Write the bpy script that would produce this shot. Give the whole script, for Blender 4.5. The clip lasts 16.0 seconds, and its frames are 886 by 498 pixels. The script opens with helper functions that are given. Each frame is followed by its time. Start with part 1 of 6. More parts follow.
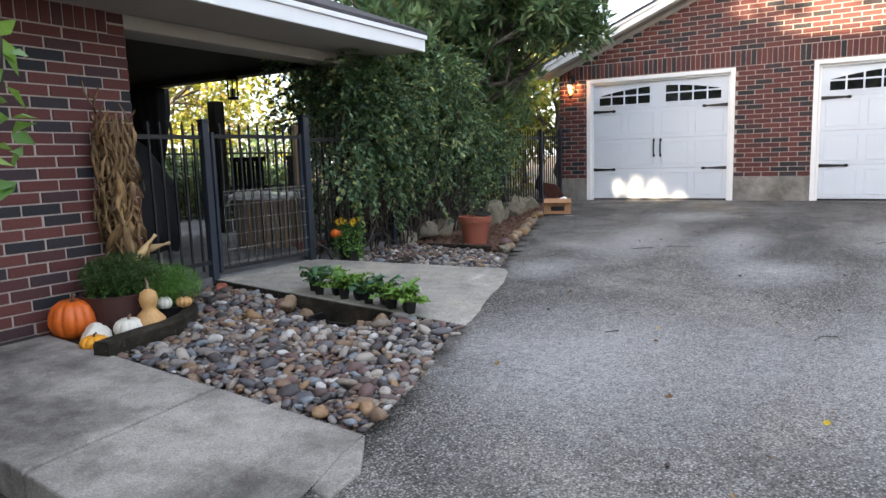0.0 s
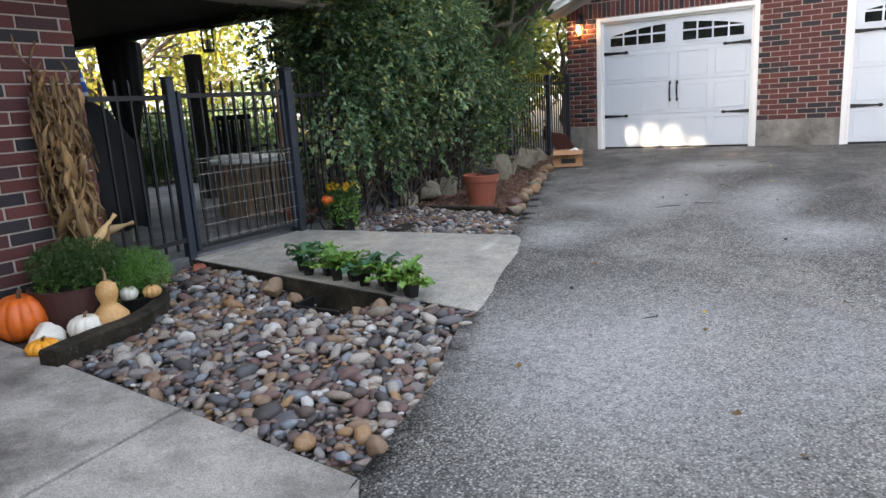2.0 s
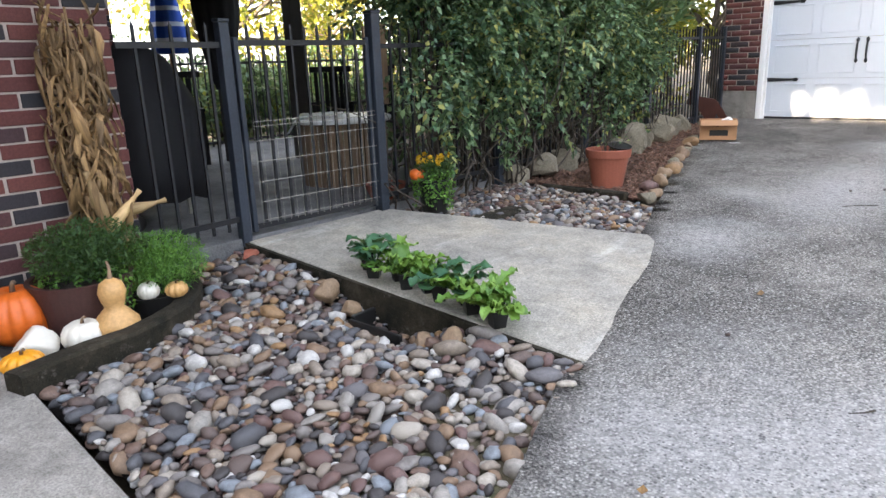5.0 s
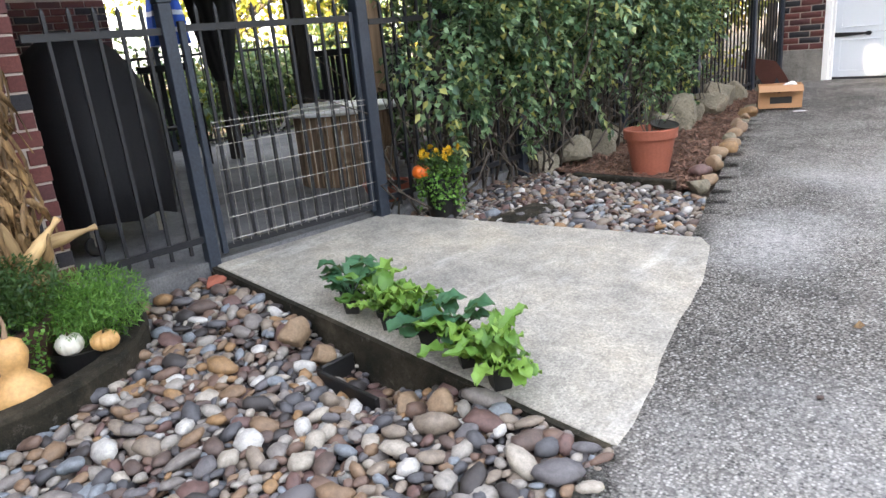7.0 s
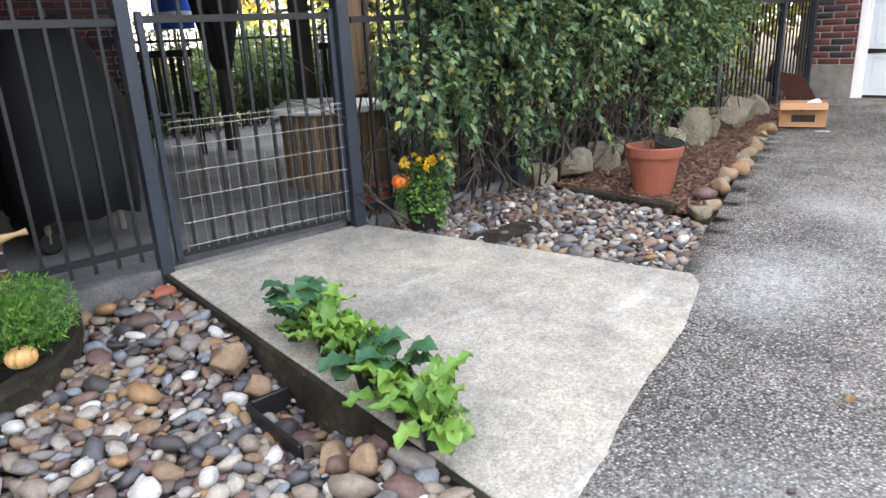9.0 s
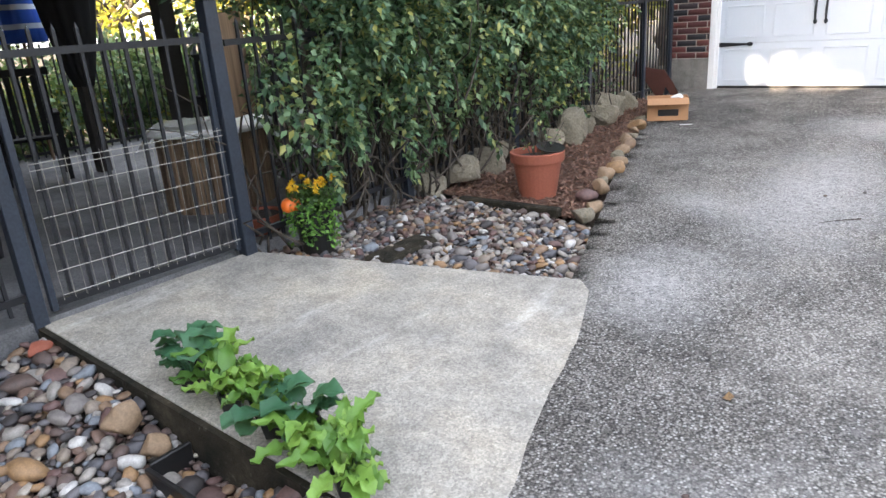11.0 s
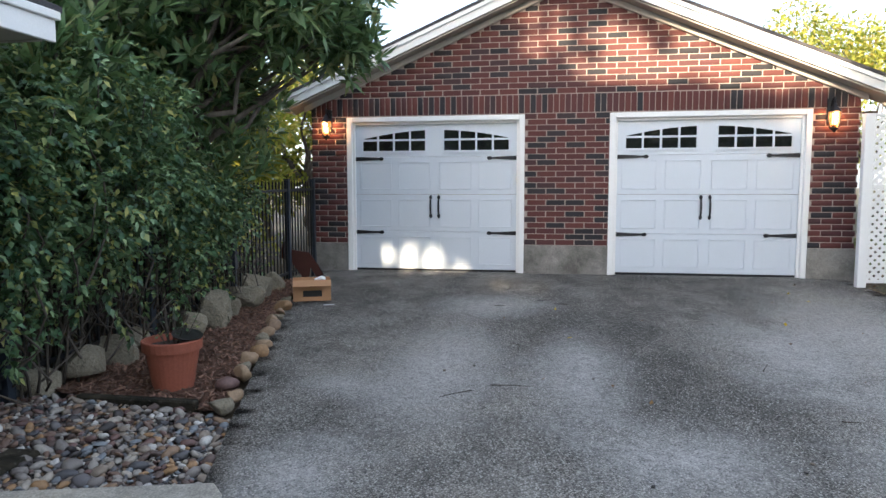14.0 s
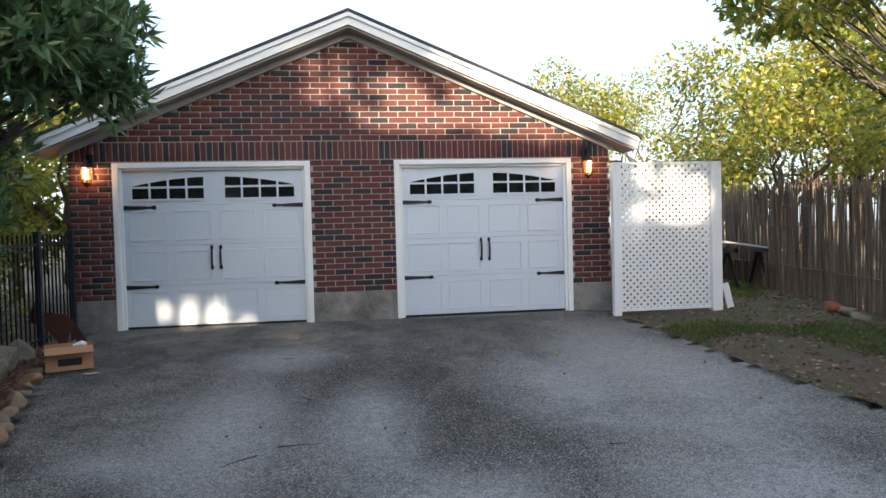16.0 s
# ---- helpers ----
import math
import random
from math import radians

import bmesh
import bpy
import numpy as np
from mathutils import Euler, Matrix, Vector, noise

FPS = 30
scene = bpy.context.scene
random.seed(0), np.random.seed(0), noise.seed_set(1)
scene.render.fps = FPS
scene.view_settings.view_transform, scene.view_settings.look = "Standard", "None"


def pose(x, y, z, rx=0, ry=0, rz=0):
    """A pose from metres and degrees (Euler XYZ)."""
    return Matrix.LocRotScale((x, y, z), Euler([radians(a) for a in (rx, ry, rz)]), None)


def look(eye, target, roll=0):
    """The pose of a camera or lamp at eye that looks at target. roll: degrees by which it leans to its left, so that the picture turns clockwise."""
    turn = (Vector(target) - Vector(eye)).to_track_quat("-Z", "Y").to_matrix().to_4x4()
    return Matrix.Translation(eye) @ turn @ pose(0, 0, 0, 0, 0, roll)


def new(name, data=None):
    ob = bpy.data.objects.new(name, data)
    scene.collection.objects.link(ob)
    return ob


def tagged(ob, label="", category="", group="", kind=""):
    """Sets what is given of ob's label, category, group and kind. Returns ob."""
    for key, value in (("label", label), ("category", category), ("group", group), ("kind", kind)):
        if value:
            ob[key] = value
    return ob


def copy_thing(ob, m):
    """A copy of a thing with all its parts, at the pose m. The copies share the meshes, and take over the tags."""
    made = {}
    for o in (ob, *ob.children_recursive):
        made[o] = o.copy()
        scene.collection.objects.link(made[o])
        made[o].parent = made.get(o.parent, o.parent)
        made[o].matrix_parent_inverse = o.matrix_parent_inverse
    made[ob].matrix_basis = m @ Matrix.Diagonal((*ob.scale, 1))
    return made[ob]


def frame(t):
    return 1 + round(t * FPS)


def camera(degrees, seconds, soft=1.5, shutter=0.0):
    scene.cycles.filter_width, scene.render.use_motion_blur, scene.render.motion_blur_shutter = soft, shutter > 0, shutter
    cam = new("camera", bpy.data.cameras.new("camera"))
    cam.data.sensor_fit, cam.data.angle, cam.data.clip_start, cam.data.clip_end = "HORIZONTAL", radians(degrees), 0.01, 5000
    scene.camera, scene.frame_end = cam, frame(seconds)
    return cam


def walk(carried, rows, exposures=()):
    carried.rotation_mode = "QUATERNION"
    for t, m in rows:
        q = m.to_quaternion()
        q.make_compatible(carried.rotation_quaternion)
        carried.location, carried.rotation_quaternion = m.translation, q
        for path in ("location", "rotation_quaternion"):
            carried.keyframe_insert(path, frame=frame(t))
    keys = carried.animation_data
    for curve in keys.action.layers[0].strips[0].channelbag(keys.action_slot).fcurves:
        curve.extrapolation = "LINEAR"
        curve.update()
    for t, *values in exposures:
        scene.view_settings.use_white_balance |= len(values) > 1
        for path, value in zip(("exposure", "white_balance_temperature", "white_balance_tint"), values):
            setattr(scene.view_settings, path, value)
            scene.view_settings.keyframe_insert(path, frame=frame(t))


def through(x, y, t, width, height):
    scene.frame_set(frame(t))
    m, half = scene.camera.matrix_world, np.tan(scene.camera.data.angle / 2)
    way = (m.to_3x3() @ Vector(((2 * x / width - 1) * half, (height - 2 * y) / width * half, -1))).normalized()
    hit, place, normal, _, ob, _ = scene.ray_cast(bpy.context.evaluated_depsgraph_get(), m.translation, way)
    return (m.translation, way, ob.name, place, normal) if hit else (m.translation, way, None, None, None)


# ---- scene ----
cam = camera(67.1, 16.0)
EXPOSURES = [(0, 2.5, 6000, 14), (1.5, 2.55, 6000, 14), (3, 2.72, 6000, 14), (5, 3.15, 6150, 15), (7, 3.45, 6300, 15), (8.5, 3.6, 6350, 15), (11, 3.3, 6150, 15), (12.5, 2.72, 5850, 11), (14, 2.12, 5650, 10), (16, 1.58, 5550, 10)]
PATH = [
    (0, (0.649, 0.483, 2.157), (-0.371, 2.182, 1.888), -1.8),
    (0.5, (0.607, 0.609, 2.162), (-0.429, 2.28, 1.794), -2.0),
    (1, (0.464, 0.773, 2.206), (-0.439, 2.531, 1.899), -3.8),
    (1.5, (0.35, 0.908, 2.21), (-0.532, 2.663, 1.836), -5.1),
    (2, (0.28, 1.07, 2.216), (-0.739, 2.74, 1.797), -3.5),
    (2.5, (0.203, 1.226, 2.231), (-0.88, 2.847, 1.787), -0.6),
    (3, (0.073, 1.356, 2.237), (-1.038, 2.974, 1.851), -1.9),
    (3.5, (-0.072, 1.484, 2.245), (-1.092, 3.138, 1.771), -3.6),
    (4, (-0.147, 1.665, 2.243), (-1.281, 3.232, 1.733), -3.8),
    (4.2, (-0.16, 1.763, 2.247), (-1.357, 3.281, 1.732), -2.5),
    (6.3, (-0.444, 2.617, 2.199), (-1.814, 3.943, 1.596), -3.5),
    (6.5, (-0.464, 2.697, 2.202), (-1.838, 4.005, 1.569), -3.4),
    (7, (-0.615, 2.877, 2.213), (-2.0, 4.196, 1.627), -5.5),
    (7.5, (-0.685, 3.03, 2.216), (-2.112, 4.287, 1.597), -7.1),
    (8, (-0.633, 3.157, 2.225), (-2.157, 4.28, 1.579), -2.6),
    (8.5, (-0.607, 3.249, 2.245), (-2.128, 4.393, 1.629), -3.0),
    (8.7, (-0.618, 3.269, 2.249), (-2.102, 4.469, 1.653), -2.9),
    (10.8, (-0.678, 3.305, 2.408), (-1.896, 4.748, 1.75), -3.7),
    (11, (-0.67, 3.309, 2.411), (-1.856, 4.784, 1.766), -4.2),
    (11.5, (-0.62, 3.302, 2.435), (-1.704, 4.876, 1.846), -4.5),
    (12, (-0.619, 3.318, 2.446), (-1.535, 5.015, 1.915), -3.7),
    (12.5, (-0.61, 3.333, 2.454), (-1.38, 5.127, 2.021), -3.0),
    (13, (-0.588, 3.341, 2.47), (-1.233, 5.201, 2.115), -2.2),
    (13.2, (-0.58, 3.354, 2.465), (-1.163, 5.24, 2.141), -2.3),
    (13.5, (-0.579, 3.369, 2.468), (-1.088, 5.285, 2.209), -1.4),
    (14, (-0.545, 3.397, 2.498), (-0.873, 5.362, 2.315), -0.1),
    (14.5, (-0.541, 3.493, 2.508), (-0.613, 5.488, 2.379), -1.6),
    (15, (-0.572, 3.515, 2.498), (-0.541, 5.513, 2.404), -1.1),
    (15.5, (-0.533, 3.499, 2.505), (-0.376, 5.49, 2.396), -1.5),
    (16, (-0.473, 3.505, 2.515), (-0.194, 5.484, 2.458), -1.5),
]
walk(cam, [(t, look(eye, target, roll)) for t, eye, target, roll in PATH], EXPOSURES)


# ---- light ----
world = bpy.data.worlds.new("world")
scene.world = world
world.use_nodes = True
wn = world.node_tree.nodes
sky = wn.new("ShaderNodeTexSky")
sky.sky_type = "NISHITA"
sky.sun_disc = False
SUN_ELEVATION, SUN_AZIMUTH = 14.0, 181.5      # azimuth clockwise from +y, the side the sun stands on
sky.sun_elevation, sky.sun_rotation = radians(SUN_ELEVATION), radians(SUN_AZIMUTH)
sky.air_density, sky.dust_density, sky.ozone_density = 1.0, 2.3, 1.0
wn["Background"].inputs["Strength"].default_value = 0.15
veil = wn.new("ShaderNodeMix")               # thin high haze over the blue
veil.data_type = "RGBA"
veil.inputs[0].default_value = 0.5
veil.inputs[7].default_value = (3.3, 3.2, 3.05, 1)
world.node_tree.links.new(sky.outputs["Color"], veil.inputs[6])
world.node_tree.links.new(veil.outputs[2], wn["Background"].inputs["Color"])
sun = new("sun", bpy.data.lights.new("sun", "SUN"))
sun.data.energy, sun.data.angle, sun.data.color = 5.0, radians(0.5), (1.0, 0.76, 0.47)
sa, se = radians(SUN_AZIMUTH), radians(SUN_ELEVATION)
SUN_FROM = Vector((math.sin(sa) * math.cos(se), math.cos(sa) * math.cos(se), math.sin(se)))
sun.matrix_world = look(SUN_FROM * 40, (0, 0, 0))


# ---- materials ----
class Mat:
    """A node material being put together."""

    def __init__(self, name, rough=0.8, metal=0.0, spec=0.5):
        self.m = bpy.data.materials.new(name)
        self.m.use_nodes = True
        self.t = self.m.node_tree
        self.b = self.t.nodes["Principled BSDF"]
        self.b.inputs["Roughness"].default_value = rough
        self.b.inputs["Metallic"].default_value = metal
        self.b.inputs["Specular IOR Level"].default_value = spec
        self.co = self.add("ShaderNodeTexCoord").outputs["Object"]

    def add(self, kind, **values):
        node = self.t.nodes.new(kind)
        for key, value in values.items():
            node.inputs[key.replace("_", " ")].default_value = value
        return node

    def link(self, a, b):
        self.t.links.new(a, b)
        return self

    def world(self):
        self.co = self.add("ShaderNodeNewGeometry").outputs["Position"]
        return self

    def noise(self, scale, detail=6.0, rough=0.6, stretch=None):
        n = self.add("ShaderNodeTexNoise", Scale=scale, Detail=detail, Roughness=rough)
        if stretch:
            mp = self.add("ShaderNodeMapping")
            mp.inputs["Scale"].default_value = stretch
            self.link(self.co, mp.inputs["Vector"]).link(mp.outputs["Vector"], n.inputs["Vector"])
        else:
            self.link(self.co, n.inputs["Vector"])
        return n.outputs["Fac"]

    def voronoi(self, scale, feature="F1"):
        n = self.add("ShaderNodeTexVoronoi", Scale=scale)
        n.feature = feature
        self.link(self.co, n.inputs["Vector"])
        return n

    def ramp(self, fac, *stops, constant=False):
        r = self.add("ShaderNodeValToRGB")
        if constant:
            r.color_ramp.interpolation = "CONSTANT"
        while len(r.color_ramp.elements) < len(stops):
            r.color_ramp.elements.new(0.5)
        for e, (at, c) in zip(r.color_ramp.elements, stops):
            e.position = at
            e.color = (*c, 1) if not isinstance(c, float) else (c, c, c, 1)
        self.link(fac, r.inputs["Fac"])
        return r.outputs["Color"]

    def mix(self, a, b, fac, how="MIX"):
        n = self.add("ShaderNodeMix")
        n.data_type, n.blend_type = "RGBA", how
        for i, v in ((0, fac), (6, a), (7, b)):
            if isinstance(v, (int, float)):
                n.inputs[i].default_value = v if i == 0 else (v, v, v, 1)
            elif isinstance(v, tuple):
                n.inputs[i].default_value = (*v, 1)
            else:
                self.link(v, n.inputs[i])
        return n.outputs[2]

    def random(self):
        """A number of its own for each object and each island."""
        a = self.add("ShaderNodeObjectInfo").outputs["Random"]
        b = self.add("ShaderNodeNewGeometry").outputs["Random Per Island"]
        n = self.add("ShaderNodeMath")
        n.operation = "ADD"
        self.link(a, n.inputs[0]).link(b, n.inputs[1])
        f = self.add("ShaderNodeMath")
        f.operation = "FRACT"
        self.link(n.outputs[0], f.inputs[0])
        return f.outputs[0]

    def colour(self, c):
        if isinstance(c, tuple):
            self.b.inputs["Base Color"].default_value = (*c, 1)
        else:
            self.link(c, self.b.inputs["Base Color"])
        return self

    def rough(self, c):
        self.link(c, self.b.inputs["Roughness"])
        return self

    def bump(self, height, strength=0.3, distance=0.01):
        n = self.add("ShaderNodeBump", Strength=strength, Distance=distance)
        self.link(height, n.inputs["Height"]).link(n.outputs["Normal"], self.b.inputs["Normal"])
        return self


def simple(name, c, rough=0.7, metal=0.0, vary=0.25, scale=12.0, bump=0.15, distance=0.004):
    m = Mat(name, rough, metal)
    dark = tuple(v * (1 - vary) for v in c)
    light = tuple(min(1, v * (1 + vary)) for v in c)
    big = m.noise(scale * 0.18, 4)
    fine = m.noise(scale * 6, 5)
    col = m.mix(m.ramp(big, (0.3, dark), (0.7, light)), m.ramp(fine, (0.35, dark), (0.65, light)), 0.45)
    return m.colour(col).bump(fine, bump, distance).m


def brick_material():
    m = Mat("brick", 0.85)
    r = m.random()
    base = m.ramp(r, (0.0, (0.098, 0.029, 0.026)), (0.22, (0.120, 0.036, 0.030)), (0.42, (0.142, 0.044, 0.035)), (0.60, (0.098, 0.031, 0.030)),
                  (0.74, (0.078, 0.030, 0.030)), (0.82, (0.034, 0.028, 0.032)), (0.93, (0.022, 0.021, 0.025)))
    fine = m.noise(90, 5)
    stain = m.noise(7, 4)
    col = m.mix(base, m.ramp(fine, (0.3, 0.45), (0.7, 1.0)), 0.55, "MULTIPLY")
    col = m.mix(col, (0.20, 0.12, 0.10), m.ramp(stain, (0.60, 0.0), (0.85, 0.15)))
    return m.colour(col).bump(fine, 0.5, 0.004).m


def concrete_material(name, base, stain, gravel=0.0, scale=1.0):
    m = Mat(name, 0.9).world()
    big = m.noise(1.1 * scale, 7, 0.7)
    mid = m.noise(6 * scale, 7, 0.75)
    fine = m.noise(110, 6, 0.8)
    col = m.mix(m.ramp(big, (0.38, stain), (0.58, base)), m.ramp(mid, (0.34, 0.5), (0.62, 1.05)), 0.5, "MULTIPLY")
    col = m.mix(col, m.ramp(fine, (0.36, 0.35), (0.60, 1.15)), 0.75, "MULTIPLY")
    spots = m.voronoi(3.1 * scale)
    col = m.mix(col, stain, m.ramp(spots.outputs["Distance"], (0.02, 0.7), (0.09, 0.0)))
    if gravel:
        v = m.voronoi(130)
        col = m.mix(col, m.ramp(v.outputs["Color"], (0.25, 0.55), (0.85, 1.35)), gravel, "MULTIPLY")
    return m.colour(col).bump(fine, 0.35, 0.004).m


PALE_SPOTS = (((-1.40, 8.35), (0.62, 1.9)), ((-0.36, 8.35), (0.55, 1.55)), ((-1.86, 6.42), (0.62, 0.72)), ((-1.97, 7.85), (0.45, 0.42)), ((2.35, 9.3), (1.35, 3.2)), ((1.25, 9.0), (0.75, 1.6)), ((-0.65, 4.1), (1.3, 1.5)),
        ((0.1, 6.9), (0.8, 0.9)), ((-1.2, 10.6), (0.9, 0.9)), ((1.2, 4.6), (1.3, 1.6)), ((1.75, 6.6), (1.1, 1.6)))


def driveway_material():
    """Exposed aggregate: pale and dark grit in grey binder, paler in patches."""
    m = Mat("driveway_aggregate", 0.88).world()
    grit = m.voronoi(112)
    small = m.voronoi(210)
    tone = m.ramp(grit.outputs["Color"], (0.12, (0.085, 0.081, 0.075)), (0.40, (0.36, 0.345, 0.32)), (0.64, (0.70, 0.67, 0.625)), (0.86, (0.98, 0.96, 0.92)))
    tone = m.mix(tone, m.ramp(small.outputs["Color"], (0.15, (0.13, 0.123, 0.11)), (0.6, (0.40, 0.378, 0.345)), (0.95, (0.80, 0.78, 0.74))), 0.22)
    edge = m.ramp(grit.outputs["Distance"], (0.25, 1.0), (0.75, 0.22))
    col = m.mix(tone, edge, 0.8, "MULTIPLY")
    wear = m.noise(0.62, 5, 0.6, (1.0, 0.5, 1.0))
    dirt = m.noise(1.7, 8, 0.72)
    speck = m.noise(17, 6, 0.75)
    pale = m.mix(m.ramp(wear, (0.50, 0.0), (0.64, 0.40)), m.ramp(speck, (0.32, 0.2), (0.62, 1.0)), 1.0, "MULTIPLY")
    col = m.mix(col, (0.60, 0.575, 0.53), pale)
    col = m.mix(col, m.ramp(dirt, (0.36, 0.5), (0.58, 1.2)), 0.8, "MULTIPLY")
    col = m.mix(col, m.ramp(wear, (0.40, (0.62, 0.60, 0.56)), (0.58, (1.08, 1.04, 0.98))), 1.0, "MULTIPLY")
    col = m.mix(col, (0.72, 0.73, 0.745), 1.0, "MULTIPLY")
    for at, size in PALE_SPOTS:
        # set places mixed towards a paler grey, each with a ragged rim
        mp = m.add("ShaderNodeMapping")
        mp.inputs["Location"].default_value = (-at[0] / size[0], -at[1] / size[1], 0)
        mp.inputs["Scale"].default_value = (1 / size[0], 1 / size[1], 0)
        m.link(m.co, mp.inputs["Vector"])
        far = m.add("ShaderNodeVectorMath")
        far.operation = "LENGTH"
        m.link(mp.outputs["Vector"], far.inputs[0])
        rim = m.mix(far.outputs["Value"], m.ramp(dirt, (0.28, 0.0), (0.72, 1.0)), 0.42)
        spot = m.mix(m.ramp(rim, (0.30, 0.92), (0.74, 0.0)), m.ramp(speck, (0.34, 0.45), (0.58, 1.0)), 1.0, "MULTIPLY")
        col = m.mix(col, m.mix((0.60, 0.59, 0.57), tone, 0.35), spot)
    chip = m.voronoi(74)
    pick = m.mix(m.ramp(chip.outputs["Color"], (0.66, 0.0), (0.72, 1.0)), m.ramp(chip.outputs["Distance"], (0.26, 0.75), (0.46, 0.0)), 1.0, "MULTIPLY")
    col = m.mix(col, (0.80, 0.78, 0.74), pick)
    pit = m.mix(m.ramp(chip.outputs["Color"], (0.28, 1.0), (0.34, 0.0)), m.ramp(chip.outputs["Distance"], (0.30, 0.6), (0.5, 0.0)), 1.0, "MULTIPLY")
    col = m.mix(col, (0.04, 0.04, 0.042), pit)
    return m.colour(col).bump(grit.outputs["Distance"], 0.5, 0.005).m


def slab_material():
    """Old broom-finished concrete: sandy grit, brown stains, and white lime streaks before the gate."""
    m = Mat("slab_concrete", 0.9).world()
    big = m.noise(1.7, 7, 0.65)
    mid = m.noise(7, 8, 0.75)
    fine = m.noise(140, 6, 0.8)
    col = m.ramp(big, (0.34, (0.22, 0.21, 0.185)), (0.50, (0.33, 0.31, 0.265)), (0.66, (0.42, 0.38, 0.305)))
    col = m.mix(col, m.ramp(mid, (0.34, 0.55), (0.60, 1.08)), 0.6, "MULTIPLY")
    grit = m.voronoi(120)
    col = m.mix(col, m.ramp(grit.outputs["Color"], (0.2, 0.55), (0.85, 1.3)), 0.55, "MULTIPLY")
    col = m.mix(col, m.ramp(fine, (0.36, 0.5), (0.60, 1.15)), 0.6, "MULTIPLY")
    streak = m.noise(1.0, 6, 0.7, (5.5, 0.75, 1.0))
    lime = m.mix(m.ramp(streak, (0.57, 0.0), (0.76, 0.38)), m.ramp(mid, (0.36, 0.1), (0.56, 1.0)), 1.0, "MULTIPLY")
    col = m.mix(col, (0.72, 0.70, 0.66), lime)
    drip = m.noise(3.1, 5, 0.6)
    col = m.mix(col, (0.17, 0.155, 0.13), m.ramp(drip, (0.64, 0.0), (0.78, 0.55)))
    return m.colour(col).bump(fine, 0.5, 0.004).m


def curb_material():
    """Concrete blackened by damp and moss, with bare grey grit where it is knocked."""
    m = Mat("mossy_concrete", 0.95, 0.0, 0.2).world()
    big = m.noise(4.5, 7, 0.7)
    mid = m.noise(23, 7, 0.75)
    fine = m.noise(150, 6, 0.8)
    col = m.ramp(big, (0.36, (0.010, 0.010, 0.007)), (0.54, (0.032, 0.027, 0.018)), (0.70, (0.075, 0.062, 0.042)))
    col = m.mix(col, (0.20, 0.18, 0.15), m.ramp(mid, (0.58, 0.0), (0.74, 0.65)))
    col = m.mix(col, m.ramp(fine, (0.36, 0.4), (0.62, 1.2)), 0.7, "MULTIPLY")
    return m.colour(col).bump(mid, 0.9, 0.012).m


def pebble_material():
    m = Mat("river_pebble", 0.62)
    r = m.random()
    base = m.ramp(r, (0.0, (0.36, 0.33, 0.29)), (0.09, (0.13, 0.09, 0.075)), (0.18, (0.27, 0.175, 0.105)), (0.26, (0.095, 0.094, 0.102)), (0.35, (0.19, 0.12, 0.088)),
                  (0.43, (0.30, 0.245, 0.19)), (0.52, (0.060, 0.052, 0.050)), (0.59, (0.36, 0.215, 0.10)), (0.64, (0.165, 0.095, 0.082)), (0.71, (0.24, 0.215, 0.195)), (0.80, (0.62, 0.60, 0.56)), (0.85, (0.24, 0.265, 0.29)), (0.91, (0.46, 0.41, 0.34)), (0.96, (0.16, 0.15, 0.155)), constant=True)
    vein = m.noise(38, 5, 0.7)
    fine = m.noise(190, 4)
    col = m.mix(base, m.ramp(vein, (0.3, 0.38), (0.72, 0.90)), 0.9, "MULTIPLY")
    col = m.mix(col, m.ramp(fine, (0.3, 0.75), (0.7, 1.1)), 0.6, "MULTIPLY")
    return m.colour(col).bump(fine, 0.18, 0.002).m


def leaf_material(name, dark, mid, light, odd=None, rough=0.5, through=0.35):
    m = Mat(name, rough)
    r = m.random()
    stops = [(0.0, dark), (0.45, mid), (0.85, light)] + ([(0.95, odd)] if odd else [])
    col = m.ramp(r, *stops)
    col = m.mix(col, m.ramp(m.noise(60, 3), (0.3, 0.7), (0.7, 1.1)), 0.5, "MULTIPLY")
    m.colour(col)
    tr = m.add("ShaderNodeBsdfTranslucent")
    mixer = m.add("ShaderNodeMixShader", Fac=through)
    glow = m.mix(col, (0.30, 0.34, 0.05), 0.35)
    m.link(glow, tr.inputs["Color"])
    m.link(m.b.outputs[0], mixer.inputs[1]).link(tr.outputs[0], mixer.inputs[2])
    m.link(mixer.outputs[0], m.t.nodes["Material Output"].inputs["Surface"])
    return m.m


def bark_material(name, dark, light):
    m = Mat(name, 0.9)
    n = m.noise(14, 6, 0.7, (1, 1, 0.25))
    fine = m.noise(80, 4)
    col = m.mix(m.ramp(n, (0.3, dark), (0.7, light)), m.ramp(fine, (0.3, 0.6), (0.7, 1.0)), 0.6, "MULTIPLY")
    return m.colour(col).bump(n, 0.6, 0.012).m


def grain_material(name, dark, light, stretch=(30, 30, 1.5), rough=0.75):
    m = Mat(name, rough)
    n = m.noise(1.0, 6, 0.65, stretch)
    r = m.random()
    col = m.mix(m.ramp(n, (0.3, dark), (0.7, light)), m.ramp(r, (0.0, 0.38), (1.0, 1.2)), 0.85, "MULTIPLY")
    return m.colour(col).bump(n, 0.3, 0.004).m


